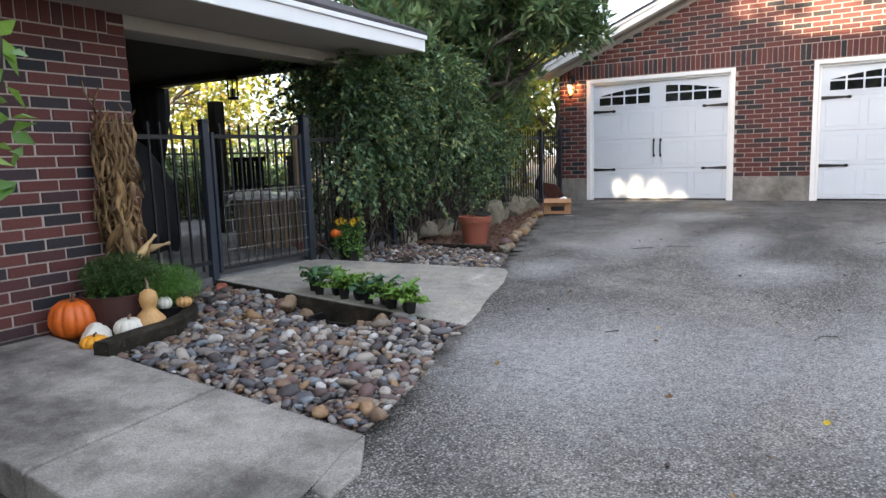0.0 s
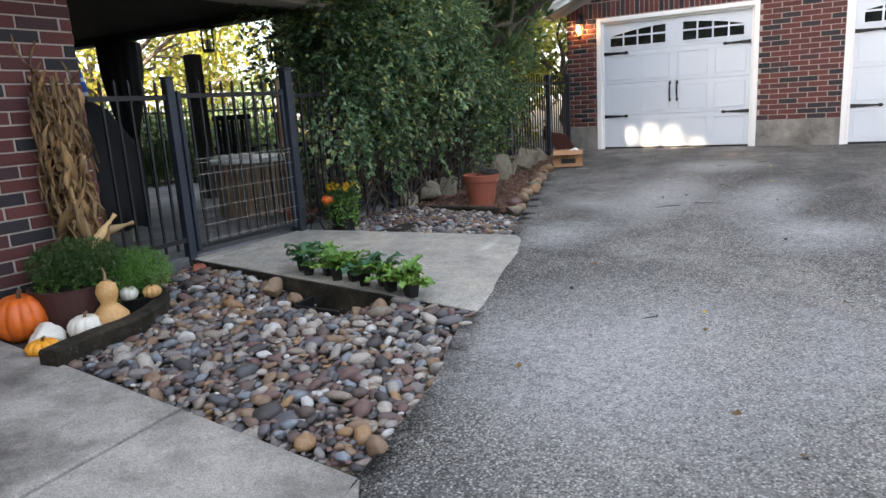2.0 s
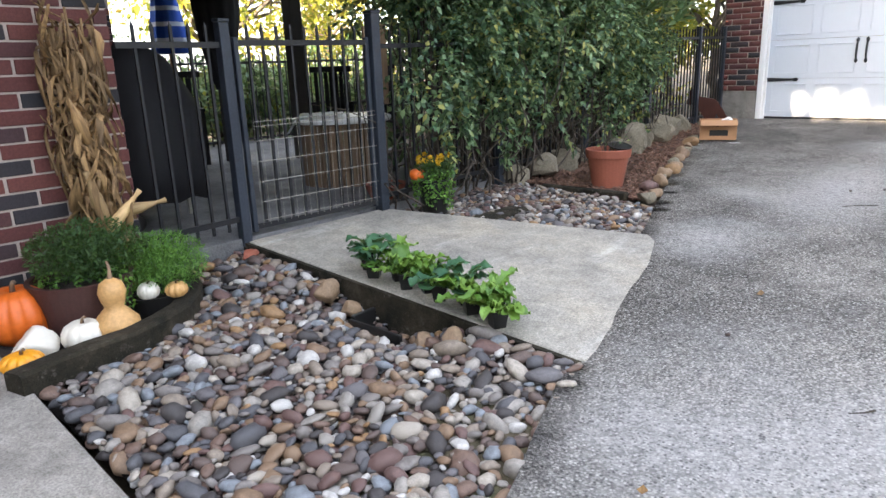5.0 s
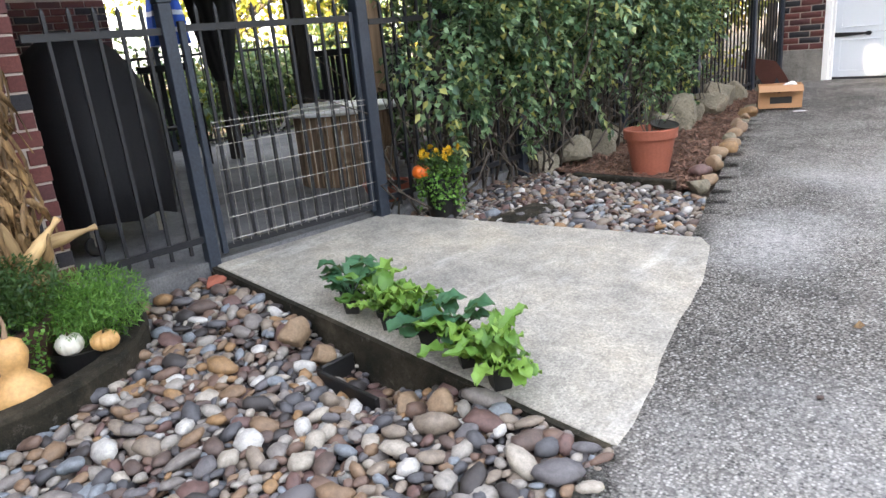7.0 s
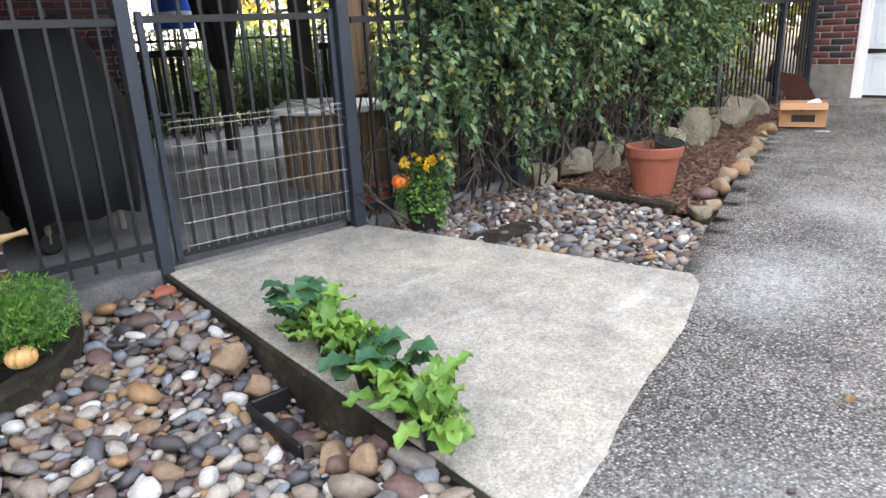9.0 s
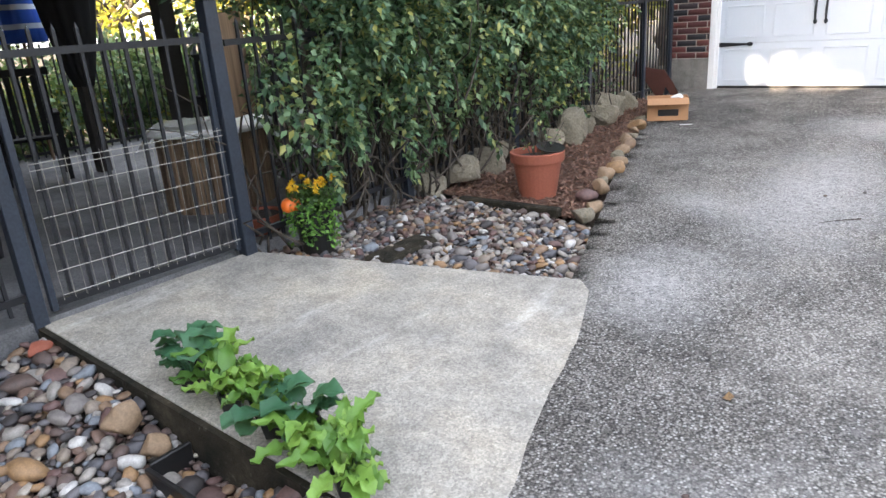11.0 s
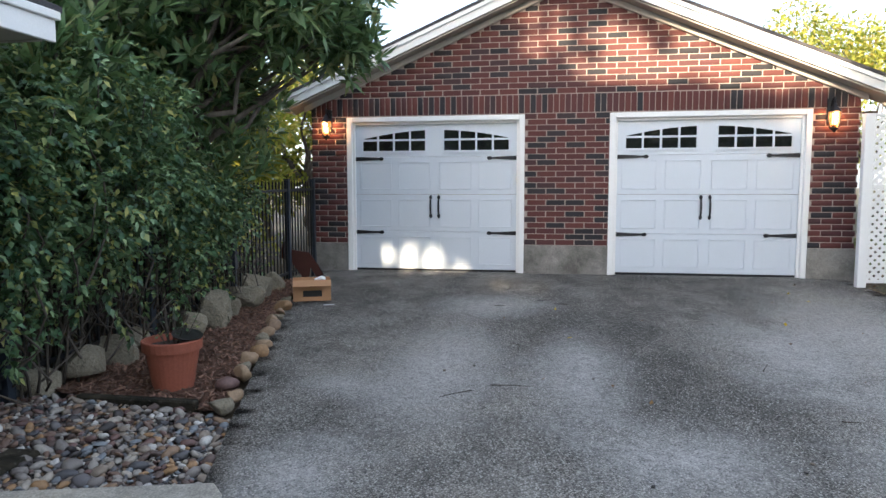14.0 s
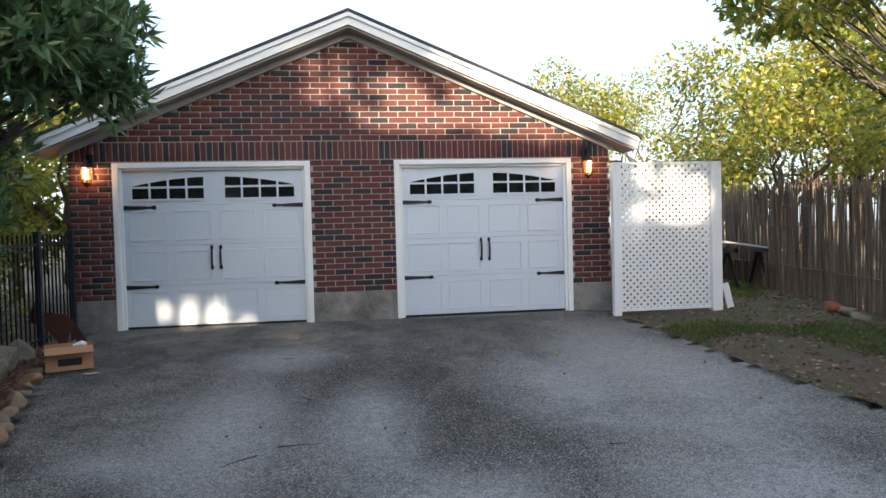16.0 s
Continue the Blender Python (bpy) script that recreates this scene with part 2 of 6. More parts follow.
def ground_material():
    m = Mat("yard_soil", 0.95).world()
    big = m.noise(0.8, 6, 0.65)
    fine = m.noise(24, 7, 0.75)
    soil = m.ramp(fine, (0.3, (0.036, 0.025, 0.016)), (0.68, (0.135, 0.098, 0.064)))
    grass = m.ramp(fine, (0.3, (0.020, 0.034, 0.010)), (0.7, (0.085, 0.105, 0.030)))
    return m.colour(m.mix(soil, grass, m.ramp(big, (0.48, 0.0), (0.60, 0.7)))).bump(fine, 0.8, 0.03).m


def glass_material():
    m = Mat("window_glass", 0.04, 0.0, 0.8)
    return m.colour((0.012, 0.013, 0.014)).m


BRICK, MORTAR = brick_material(), simple("mortar", (0.37, 0.31, 0.27), 0.95, vary=0.2, scale=20)
DRIVE, WALK = driveway_material(), concrete_material("walk_concrete", (0.35, 0.325, 0.285), (0.10, 0.09, 0.075))
SLAB = slab_material()
PATIO = concrete_material("patio_concrete", (0.22, 0.22, 0.22), (0.12, 0.12, 0.12))
FOUNDATION = concrete_material("foundation_concrete", (0.33, 0.31, 0.28), (0.15, 0.14, 0.12))
CURB = curb_material()
PEBBLE, SOIL = pebble_material(), ground_material()
BED = simple("dark_bed_soil", (0.030, 0.024, 0.020), 0.95, vary=0.5, bump=0.8, distance=0.02)
MULCH = simple("bark_mulch", (0.15, 0.082, 0.055), 0.95, vary=0.5, scale=16, bump=0.9, distance=0.02)
WHITE = simple("white_paint", (0.80, 0.80, 0.79), 0.5, vary=0.05, bump=0.05)
DOORWHITE = simple("door_white", (0.60, 0.645, 0.70), 0.42, vary=0.03, bump=0.06)
SOFFIT = simple("soffit_paint", (0.38, 0.345, 0.30), 0.7, vary=0.12)
IRON = simple("black_iron", (0.014, 0.015, 0.018), 0.45, 0.2, vary=0.3, bump=0.1)
GATEIRON = simple("gate_iron", (0.030, 0.038, 0.052), 0.42, 0.3, vary=0.35, bump=0.1)
WIRE = simple("galvanised_wire", (0.40, 0.38, 0.33), 0.45, 0.7, vary=0.2)
BLACKCLOTH = simple("black_cover", (0.006, 0.006, 0.008), 0.8, vary=0.3, bump=0.3)
CURTAIN = simple("dark_curtain", (0.012, 0.012, 0.014), 0.9, vary=0.3)
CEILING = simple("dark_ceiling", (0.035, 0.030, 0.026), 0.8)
SHINGLE = simple("asphalt_shingle", (0.055, 0.052, 0.055), 0.95, vary=0.5, scale=30, bump=0.7)
GLASS = glass_material()
TERRACOTTA = simple("terracotta", (0.25, 0.075, 0.042), 0.8, vary=0.2)
DARKPOT = simple("dark_brown_pot", (0.055, 0.022, 0.018), 0.6, vary=0.3)
BLACKPLASTIC = simple("black_plastic", (0.012, 0.012, 0.012), 0.4, vary=0.2)
PUMPKIN = simple("pumpkin_orange", (0.62, 0.125, 0.012), 0.45, vary=0.2, scale=6, bump=0.1)
WHITEPUMP = simple("white_pumpkin", (0.66, 0.63, 0.54), 0.5, vary=0.1, scale=6)
GOURD = simple("tan_gourd", (0.52, 0.30, 0.11), 0.55, vary=0.3, scale=10)
YELLOW = simple("yellow_squash", (0.75, 0.32, 0.015), 0.45, vary=0.2)
CARD = simple("cardboard", (0.40, 0.22, 0.11), 0.85, vary=0.12)
RUST = simple("rusty_iron", (0.075, 0.026, 0.018), 0.85, 0.3, vary=0.4, bump=0.4)
ROCK = simple("limestone_rock", (0.20, 0.175, 0.125), 0.9, vary=0.5, scale=9, bump=0.9, distance=0.02)
COBBLE = simple("tan_cobble", (0.24, 0.165, 0.10), 0.7, vary=0.35, scale=14, bump=0.3)
HUSK = grain_material("dry_husk", (0.085, 0.045, 0.018), (0.42, 0.26, 0.11), (60, 60, 4))
EARHUSK = grain_material("ear_husk", (0.34, 0.21, 0.09), (0.66, 0.46, 0.22), (60, 60, 4))
REED = grain_material("reed_fence", (0.075, 0.052, 0.036), (0.30, 0.215, 0.14))
WOOD = grain_material("weathered_wood", (0.11, 0.07, 0.04), (0.30, 0.20, 0.12))
BARK = bark_material("grey_bark", (0.05, 0.042, 0.036), (0.22, 0.19, 0.16))
TWIG = bark_material("vine_stem", (0.028, 0.022, 0.017), (0.12, 0.098, 0.075))
LEAF_TREE = leaf_material("loquat_leaf", (0.026, 0.066, 0.036), (0.105, 0.205, 0.092), (0.26, 0.38, 0.18), (0.26, 0.28, 0.12), 0.36)
LEAF_VINE = leaf_material("vine_leaf", (0.020, 0.052, 0.030), (0.080, 0.170, 0.088), (0.25, 0.37, 0.18), (0.40, 0.40, 0.12), 0.42)
# yellow leaf tones with the sun's brightness put into the colour
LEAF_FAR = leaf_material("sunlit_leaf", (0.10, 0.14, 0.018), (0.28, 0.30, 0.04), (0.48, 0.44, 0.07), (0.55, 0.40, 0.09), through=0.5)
LEAF_LETTUCE = leaf_material("lettuce_leaf", (0.07, 0.17, 0.03), (0.14, 0.29, 0.045), (0.26, 0.43, 0.08), None, 0.45)
LEAF_KALE = leaf_material("kale_leaf", (0.03, 0.10, 0.05), (0.05, 0.15, 0.07), (0.08, 0.20, 0.10), None, 0.45)
LEAF_HERB = leaf_material("herb_leaf", (0.018, 0.05, 0.014), (0.03, 0.085, 0.02), (0.06, 0.13, 0.03), None, 0.55)
LEAF_FERN = leaf_material("fern_leaf", (0.045, 0.14, 0.022), (0.10, 0.25, 0.038), (0.19, 0.38, 0.07), None, 0.55)
FLOWER = leaf_material("yellow_bloom", (0.78, 0.44, 0.015), (0.85, 0.54, 0.02), (0.88, 0.64, 0.06), None, 0.6)


# ---- mesh helpers ----
def thing(name, label, category, at=(0, 0, 0), group="", kind="", turn=0.0):
    e = new(name)
    e.empty_display_size = 0.1
    e.matrix_basis = pose(*at, 0, 0, turn)
    return tagged(e, label, category, group, kind)


def mesh_of(bm, name, mat, smooth=False):
    me = bpy.data.meshes.new(name)
    bm.to_mesh(me)
    bm.free()
    me.materials.append(mat)
    if smooth:
        me.polygons.foreach_set("use_smooth", [True] * len(me.polygons))
    return me


def part(name, bm, mat, parent, label="", smooth=False):
    me = bm if isinstance(bm, bpy.types.Mesh) else mesh_of(bm, name, mat, smooth)
    ob = new(name, me)
    ob.parent = parent
    return tagged(ob, label)


def solo(name, bm, mat, label, category, group="", kind="", smooth=False, at=None):
    me = bm if isinstance(bm, bpy.types.Mesh) else mesh_of(bm, name, mat, smooth)
    ob = new(name, me)
    if at is not None:
        ob.matrix_basis = at
    return tagged(ob, label, category, group, kind)


def box(bm, x0, y0, z0, x1, y1, z1, bevel=0.0, m=None):
    """A box between two corners, added to bm."""
    r = bmesh.ops.create_cube(bm, size=1.0)
    mm = Matrix.Translation(((x0 + x1) / 2, (y0 + y1) / 2, (z0 + z1) / 2)) @ Matrix.Diagonal((abs(x1 - x0), abs(y1 - y0), abs(z1 - z0), 1))
    bmesh.ops.transform(bm, matrix=(m @ mm) if m is not None else mm, verts=r["verts"])
    if bevel:
        es = list({e for v in r["verts"] for e in v.link_edges})
        bmesh.ops.bevel(bm, geom=es, offset=bevel, segments=1, affect="EDGES", profile=0.5)
    return bm


def boxes(*rows, bevel=0.0):
    bm = bmesh.new()
    for r in rows:
        one = bmesh.new()
        box(one, *r, bevel=bevel)
        tmp = bpy.data.meshes.new("tmp")
        one.to_mesh(tmp)
        one.free()
        bm.from_mesh(tmp)
        bpy.data.meshes.remove(tmp)
    return bm


def lathe(profile, n=24, bm=None, at=(0, 0, 0), lobes=0, depth=0.0):
    """A solid of revolution from (radius, height) pairs; lobes press ribs into it."""
    bm = bm or bmesh.new()
    rings = []
    for r, z in profile:
        ring = []
        for i in range(n):
            a = 2 * math.pi * i / n
            k = 1 - depth * (0.5 + 0.5 * math.cos(lobes * a)) ** 3 if lobes else 1
            ring.append(bm.verts.new((at[0] + r * k * math.cos(a), at[1] + r * k * math.sin(a), at[2] + z)))
        rings.append(ring)
    for a, b in zip(rings, rings[1:]):
        for i in range(n):
            bm.faces.new((a[i], a[(i + 1) % n], b[(i + 1) % n], b[i]))
    bm.faces.new(rings[0][::-1])
    bm.faces.new(rings[-1])
    return bm


def tube(points, radii, n=8, bm=None):
    """A tapered tube along points."""
    bm = bm or bmesh.new()
    pts = [Vector(p) for p in points]
    if isinstance(radii, (int, float)):
        radii = [radii] * len(pts)
    rings = []
    side = Vector((1, 0, 0))
    for i, p in enumerate(pts):
        d = (pts[min(i + 1, len(pts) - 1)] - pts[max(i - 1, 0)]).normalized()
        side = side - d * side.dot(d)
        if side.length < 1e-3:
            side = d.orthogonal()
        side.normalize()
        up = d.cross(side)
        rings.append([bm.verts.new(p + (side * math.cos(2 * math.pi * k / n) + up * math.sin(2 * math.pi * k / n)) * radii[i]) for k in range(n)])
    for a, b in zip(rings, rings[1:]):
        for k in range(n):
            bm.faces.new((a[k], a[(k + 1) % n], b[(k + 1) % n], b[k]))
    bm.faces.new(rings[0][::-1])
    bm.faces.new(rings[-1])
    return bm


def prism(outline, low, high, bm=None):
    """Walls up from an outline of (x, y); low and high give the heights at (x, y)."""
    bm = bm or bmesh.new()
    f = lambda h, x, y: h(x, y) if callable(h) else h
    a = [bm.verts.new((x, y, f(low, x, y))) for x, y in outline]
    b = [bm.verts.new((x, y, f(high, x, y))) for x, y in outline]
    n = len(outline)
    for i in range(n):
        bm.faces.new((a[i], a[(i + 1) % n], b[(i + 1) % n], b[i]))
    bm.faces.new(b)
    bm.faces.new(a[::-1])
    bmesh.ops.recalc_face_normals(bm, faces=bm.faces)
    return bm


def raw_mesh(name, verts, faces, mat, smooth=False):
    """A mesh straight from arrays of corners and triangles or quads."""
    verts, faces = np.asarray(verts, dtype=np.float32), np.asarray(faces, dtype=np.int32)
    me = bpy.data.meshes.new(name)
    me.vertices.add(len(verts))
    me.vertices.foreach_set("co", verts.ravel())
    k = faces.shape[1]
    me.loops.add(faces.size)
    me.loops.foreach_set("vertex_index", faces.ravel())
    me.polygons.add(len(faces))
    me.polygons.foreach_set("loop_start", np.arange(0, faces.size, k, dtype=np.int32))
    if smooth:
        me.polygons.foreach_set("use_smooth", np.ones(len(faces), dtype=bool))
    me.materials.append(mat)
    me.update(calc_edges=True)
    return me


def leaf_mesh(name, at, ways, length, width, mat, rng, droop=0.25, fold=0.25):
    """Many folded leaves: at and ways are arrays of places and directions."""
    at, ways = np.asarray(at, float), np.asarray(ways, float)
    n = len(at)
    d = ways / np.linalg.norm(ways, axis=1, keepdims=True).clip(1e-6)
    ref = rng.normal(size=(n, 3)) * 0.6 + np.array([0, 0, 1.0])
    s = np.cross(d, ref)
    s /= np.linalg.norm(s, axis=1, keepdims=True).clip(1e-6)
    u = np.cross(s, d)
    L = length * rng.uniform(0.6, 1.25, (n, 1))
    W = width * rng.uniform(0.7, 1.2, (n, 1)) * 0.5
    down = np.array([0, 0, -1.0]) * L * droop * rng.uniform(0.3, 1.3, (n, 1))
    base = at
    mid = at + d * L * 0.45
    tip = at + d * L + down
    left, right = mid + s * W + u * W * fold, mid - s * W + u * W * fold
    low = mid - u * W * fold * 0.3 + down * 0.25
    v = np.stack([base, left, right, tip, low], 1).reshape(-1, 3)
    i = np.arange(n)[:, None] * 5
    f = np.concatenate([i + [0, 4, 1], i + [1, 4, 3], i + [0, 2, 4], i + [2, 3, 4]])
    return raw_mesh(name, v, f, mat)


def blob_points(rng, centre, radii, n, shell=0.55):
    """Places in an egg, most of them near its skin, and the ways out of it."""
    d = rng.normal(size=(n, 3))
    d /= np.linalg.norm(d, axis=1, keepdims=True)
    r = 1 - (1 - shell) * rng.random((n, 1)) ** 1.5
    return np.asarray(centre) + d * r * np.asarray(radii), d


def crown(rng, clumps, per, length, width, mat, name="crown", shell=0.35, lift=0.25, rosette=0, droop=0.25):
    """Leaves over a set of clumps (x, y, z, radius, flattening); rosette: leaves to a whorl."""
    P, W = [], []
    for x, y, z, r, flat in clumps:
        k = max(4, int(per * r * r))
        if rosette:
            c, d = blob_points(rng, (x, y, z), (r, r, r * flat), max(2, k // rosette), shell)
            c, d = np.repeat(c, rosette, 0), np.repeat(d, rosette, 0)
            d = d * 0.7 + rng.normal(size=d.shape) * 0.75
            c = c + rng.normal(size=c.shape) * 0.015
        else:
            c, d = blob_points(rng, (x, y, z), (r, r, r * flat), k, shell)
            d = d + rng.normal(size=d.shape) * 0.7
        d[:, 2] += lift
        P.append(c)
        W.append(d)
    return leaf_mesh(name, np.concatenate(P), np.concatenate(W), length, width, mat, rng, droop)


def scatter(rng, inside, x0, y0, x1, y1, gap, tries):
    """Places in a region, each at least its own gap from the rest; gap(): the next radius."""
    cells, out, size = {}, [], 0.12
    for _ in range(tries):
        x, y = rng.uniform(x0, x1), rng.uniform(y0, y1)
        if not inside(x, y):
            continue
        r = gap()
        ci, cj = int(x // size), int(y // size)
        if all((x - a) ** 2 + (y - b) ** 2 > ((r + c) * 0.74) ** 2 for i in range(ci - 1, ci + 2) for j in range(cj - 1, cj + 2) for a, b, c in cells.get((i, j), ())):
            cells.setdefault((ci, cj), []).append((x, y, r))
            out.append((x, y, r))
    return out


def inside_polygon(poly):
    def test(x, y):
        hit = False
        for (ax, ay), (bx, by) in zip(poly, poly[1:] + poly[:1]):
            if (ay > y) != (by > y) and x < (bx - ax) * (y - ay) / (by - ay) + ax:
                hit = not hit
        return hit
    return test


# ---- ground ----
def drive_z(x, y):
    return 0.87 + 0.0322 * min(max(y, -14.0), 12.95)


def slab_z(x, y):
    return 1.016 + 0.066 * (-1.6 - x) + 0.0125 * (y - 4.4)


def walk_z(x, y):
    return 0.952 + 0.046 * (-1.12 - x)


def bed_z(x, y):
    """The soil under the pebbles, with the sunk drain beside the slab."""
    z = 0.90 + 0.045 * (-1.3 - x)
    if y > 3.9:
        z += 0.055 * min(1, (y - 3.9) / 0.4) * (min(1, max(0, (x + 2.45) / 0.4)) + min(1, max(0, (-2.95 - x) / 0.4)))
    return z - 0.13 * math.exp(-(((x + 2.62) / 0.34) ** 2 + ((y - 4.28) / 0.16) ** 2))


def yard_z(x, y):
    """The open ground: a little under the paving, rising to the fences, with small unevenness."""
    z = drive_z(x, y) - 0.05
    if x > 3.3:
        z += min(0.11, (x - 3.3) * 0.05) + 0.012 * noise.noise((x * 1.3, y * 1.3, 0))
    elif x < -2:
        z -= 0.10
    return z


SLAB_EDGE = [(-1.55, 4.41), (-1.565, 4.55), (-1.60, 4.68), (-1.625, 4.80), (-1.69, 4.97), (-1.73, 5.12), (-1.785, 5.31), (-1.815, 5.48), (-1.855, 5.62), (-1.875, 5.80), (-1.93, 6.02), (-2.02, 6.17), (-2.16, 6.30)]
SLAB_OUT = [(-4.02, 4.39), *SLAB_EDGE, (-3.97, 5.57)]
DRIVE_LEFT = [(-0.55, -14.0), (-0.75, 0.0), (-0.93, 1.66), (-1.02, 2.24), (-1.12, 2.72), (-1.30, 3.5), (-1.62, 4.41), (-1.82, 4.95), (-2.02, 5.80), (-2.22, 6.30), (-2.50, 7.20), (-2.95, 8.6), (-3.48, 10.4), (-3.72, 11.6), (-4.02, 12.88)]
DRIVE_RIGHT = [(3.25, 12.88), (3.22, 12.07), (3.28, 9.26), (3.36, 7.84), (3.5, 3.0), (3.6, -14.0)]


def ground_sheet():
    xs = sorted({-600, -200, -80, -40, -25, *[v * 0.5 for v in range(-32, 33)], 25, 40, 80, 200, 600})
    ys = sorted({-600, -200, -80, -40, -25, *[v * 0.5 for v in range(-30, 60)], 40, 80, 200, 600})
    v = [(x, y, yard_z(x, y)) for y in ys for x in xs]
    w = len(xs)
    f = [(j * w + i, j * w + i + 1, (j + 1) * w + i + 1, (j + 1) * w + i) for j in range(len(ys) - 1) for i in range(w - 1)]
    return raw_mesh("ground", v, f, SOIL, True)


solo("ground", ground_sheet(), SOIL, "bare brown soil with thin patches of grass", "ground", kind="structure")


def driveway_sheet():
    """Slices across the drive between its two edges."""
    def edge(line, y):
        line = sorted(line, key=lambda p: p[1])
        for (ax, ay), (bx, by) in zip(line, line[1:]):
            if ay <= y <= by:
                return ax + (bx - ax) * (y - ay) / (by - ay)
        return line[0][0] if y < line[0][1] else line[-1][0]
    ys = [-14, -8, -4, -2] + [i * 0.12 for i in range(-8, 108)] + [12.95]
    bm, rows = bmesh.new(), []
    for y in ys:
        a, b = edge(DRIVE_LEFT, y), edge(DRIVE_RIGHT, y)
        a += 0.018 * noise.noise((y * 5.1, 3.0, 0)) + 0.02 * noise.noise((y * 1.3, 8.0, 0))
        b += 0.10 * noise.noise((y * 2.3, 5.0, 0)) + 0.05 * noise.noise((y * 7.0, 1.0, 0))
        row = []
        for i in range(25):
            x = a + (b - a) * i / 24
            row.append(bm.verts.new((x, y, drive_z(x, y) + 0.006 * noise.noise((x * 0.9, y * 0.9, 2.0)))))
        rows.append(row)
    for r, s in zip(rows, rows[1:]):
        for i in range(24):
            bm.faces.new((r[i], r[i + 1], s[i + 1], s[i]))
    bmesh.ops.solidify(bm, geom=bm.faces[:], thickness=0.12)
    return bm


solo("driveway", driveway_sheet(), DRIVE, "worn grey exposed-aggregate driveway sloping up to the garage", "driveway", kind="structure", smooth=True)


def slab_from(outline, top, thick, joints=()):
    bm = prism(outline, lambda x, y: top(x, y) - thick, top)
    es = [e for e in bm.edges if abs(e.verts[0].co.z - e.verts[1].co.z) < 0.25 and all(v.co.z > top(v.co.x, v.co.y) - 0.01 for v in e.verts)]
    bmesh.ops.bevel(bm, geom=es, offset=0.012, segments=2, affect="EDGES", profile=0.5)
    return bm


# the walk is poured in two bays with an open joint between them
solo("front_walk_bay", slab_from([(-1.12, 2.72), (-2.135, 2.773), (-2.045, 1.745), (-0.93, 1.665), (-1.02, 2.24)], walk_z, 0.16), WALK, "worn grey concrete walk bay with stained edges", "walkway", kind="structure", group="walk bays")
solo("front_walk_bay", slab_from([(-2.151, 2.774), (-3.85, 2.845), (-3.84, 1.87), (-2.061, 1.745)], walk_z, 0.16), WALK, "worn grey concrete walk bay beside the brick wall", "walkway", kind="structure", group="walk bays")
solo("wall_bed_soil", boxes((-3.997, -2.0, 0.7, -3.853, 2.84, 1.06)), BED, "dark soil strip between walk and brick wall", "soil", kind="structure")
solo("gate_slab", slab_from(SLAB_OUT, slab_z, 0.22), SLAB, "pale concrete landing slab in front of the iron gate", "slab", kind="structure")


def patio():
    return prism([(-4.02, 3.72), (-4.02, 5.62), (-4.02, 8.5), (-9.5, 8.5), (-9.5, 3.72)], 0.9, 1.195)


solo("patio_floor", patio(), PATIO, "shaded grey concrete patio floor under the roof", "floor", kind="structure")
PEBBLES_NEAR = [(-1.16, 2.785), (-1.30, 3.5), (-1.56, 4.38), (-4.0, 4.37), (-4.0, 3.93), (-3.6, 3.78), (-3.36, 3.45), (-3.16, 3.05), (-3.12, 2.875)]
PEBBLES_FAR = [(-2.19, 6.33), (-3.97, 5.61), (-4.35, 6.2), (-4.2, 7.05), (-3.6, 7.30), (-2.95, 7.22), (-2.52, 7.15)]
MULCH_OUT = [(-3.62, 7.27), (-2.92, 7.22), (-2.62, 7.2), (-2.98, 8.6), (-3.50, 10.4), (-3.8, 11.6), (-4.15, 11.9), (-4.6, 10.6), (-4.6, 8.5), (-4.35, 7.4)]


def far_bed_z(x, y):
    return 1.00 + 0.045 * (-2.2 - x) + 0.02 * (y - 6.3)


def mulch_z(x, y):
    return 1.10 + 0.030 * (y - 7.3) + 0.03 * (-2.7 - x)


def patch_grid(outline, zf, step, mat, name, bump=0.01):
    """A finely gridded bed with a rough surface, cut to an outline."""
    inside = inside_polygon(outline)
    xs = [p[0] for p in outline]
    ys = [p[1] for p in outline]
    nx, ny = int((max(xs) - min(xs)) / step) + 2, int((max(ys) - min(ys)) / step) + 2
    bm, grid = bmesh.new(), {}
    for j in range(ny):
        for i in range(nx):
            x, y = min(xs) + i * step, min(ys) + j * step
            if inside(x, y) or inside(x + step, y) or inside(x, y + step) or inside(x - step, y) or inside(x, y - step):
                grid[i, j] = bm.verts.new((x, y, zf(x, y) + bump * noise.noise((x * 14, y * 14, 0)) + bump * 0.8 * noise.noise((x * 40, y * 40, 5))))
    for (i, j), v in list(grid.items()):
        q = [grid.get(k) for k in ((i, j), (i + 1, j), (i + 1, j + 1), (i, j + 1))]
        if all(q):
            bm.faces.new(q)
    bmesh.ops.solidify(bm, geom=bm.faces[:], thickness=0.2)
    return mesh_of(bm, name, mat, True)


solo("pebble_bed_soil", patch_grid(PEBBLES_NEAR, bed_z, 0.05, BED, "pebble_bed_soil"), BED, "dark damp soil under river pebbles", "soil", kind="structure")
solo("pebble_bed_soil", patch_grid(PEBBLES_FAR, far_bed_z, 0.05, BED, "pebble_bed_soil"), BED, "dark damp soil under river pebbles", "soil", kind="structure")
solo("mulch_bed", patch_grid(MULCH_OUT, mulch_z, 0.035, MULCH, "mulch_bed", 0.016), MULCH, "reddish shredded bark mulch round the terracotta pot", "mulch", kind="structure")

# ---- house ----
HX, HY = -4.0, 3.715
house = thing("wall_house", "dark red brick house wall with pale mortar joints", "wall", kind="structure")
part("mortar_backing", boxes((-12.0, -8.0, 0.75, HX - 0.0035, HY - 0.0035, 3.45)), MORTAR, house, "pale mortar")

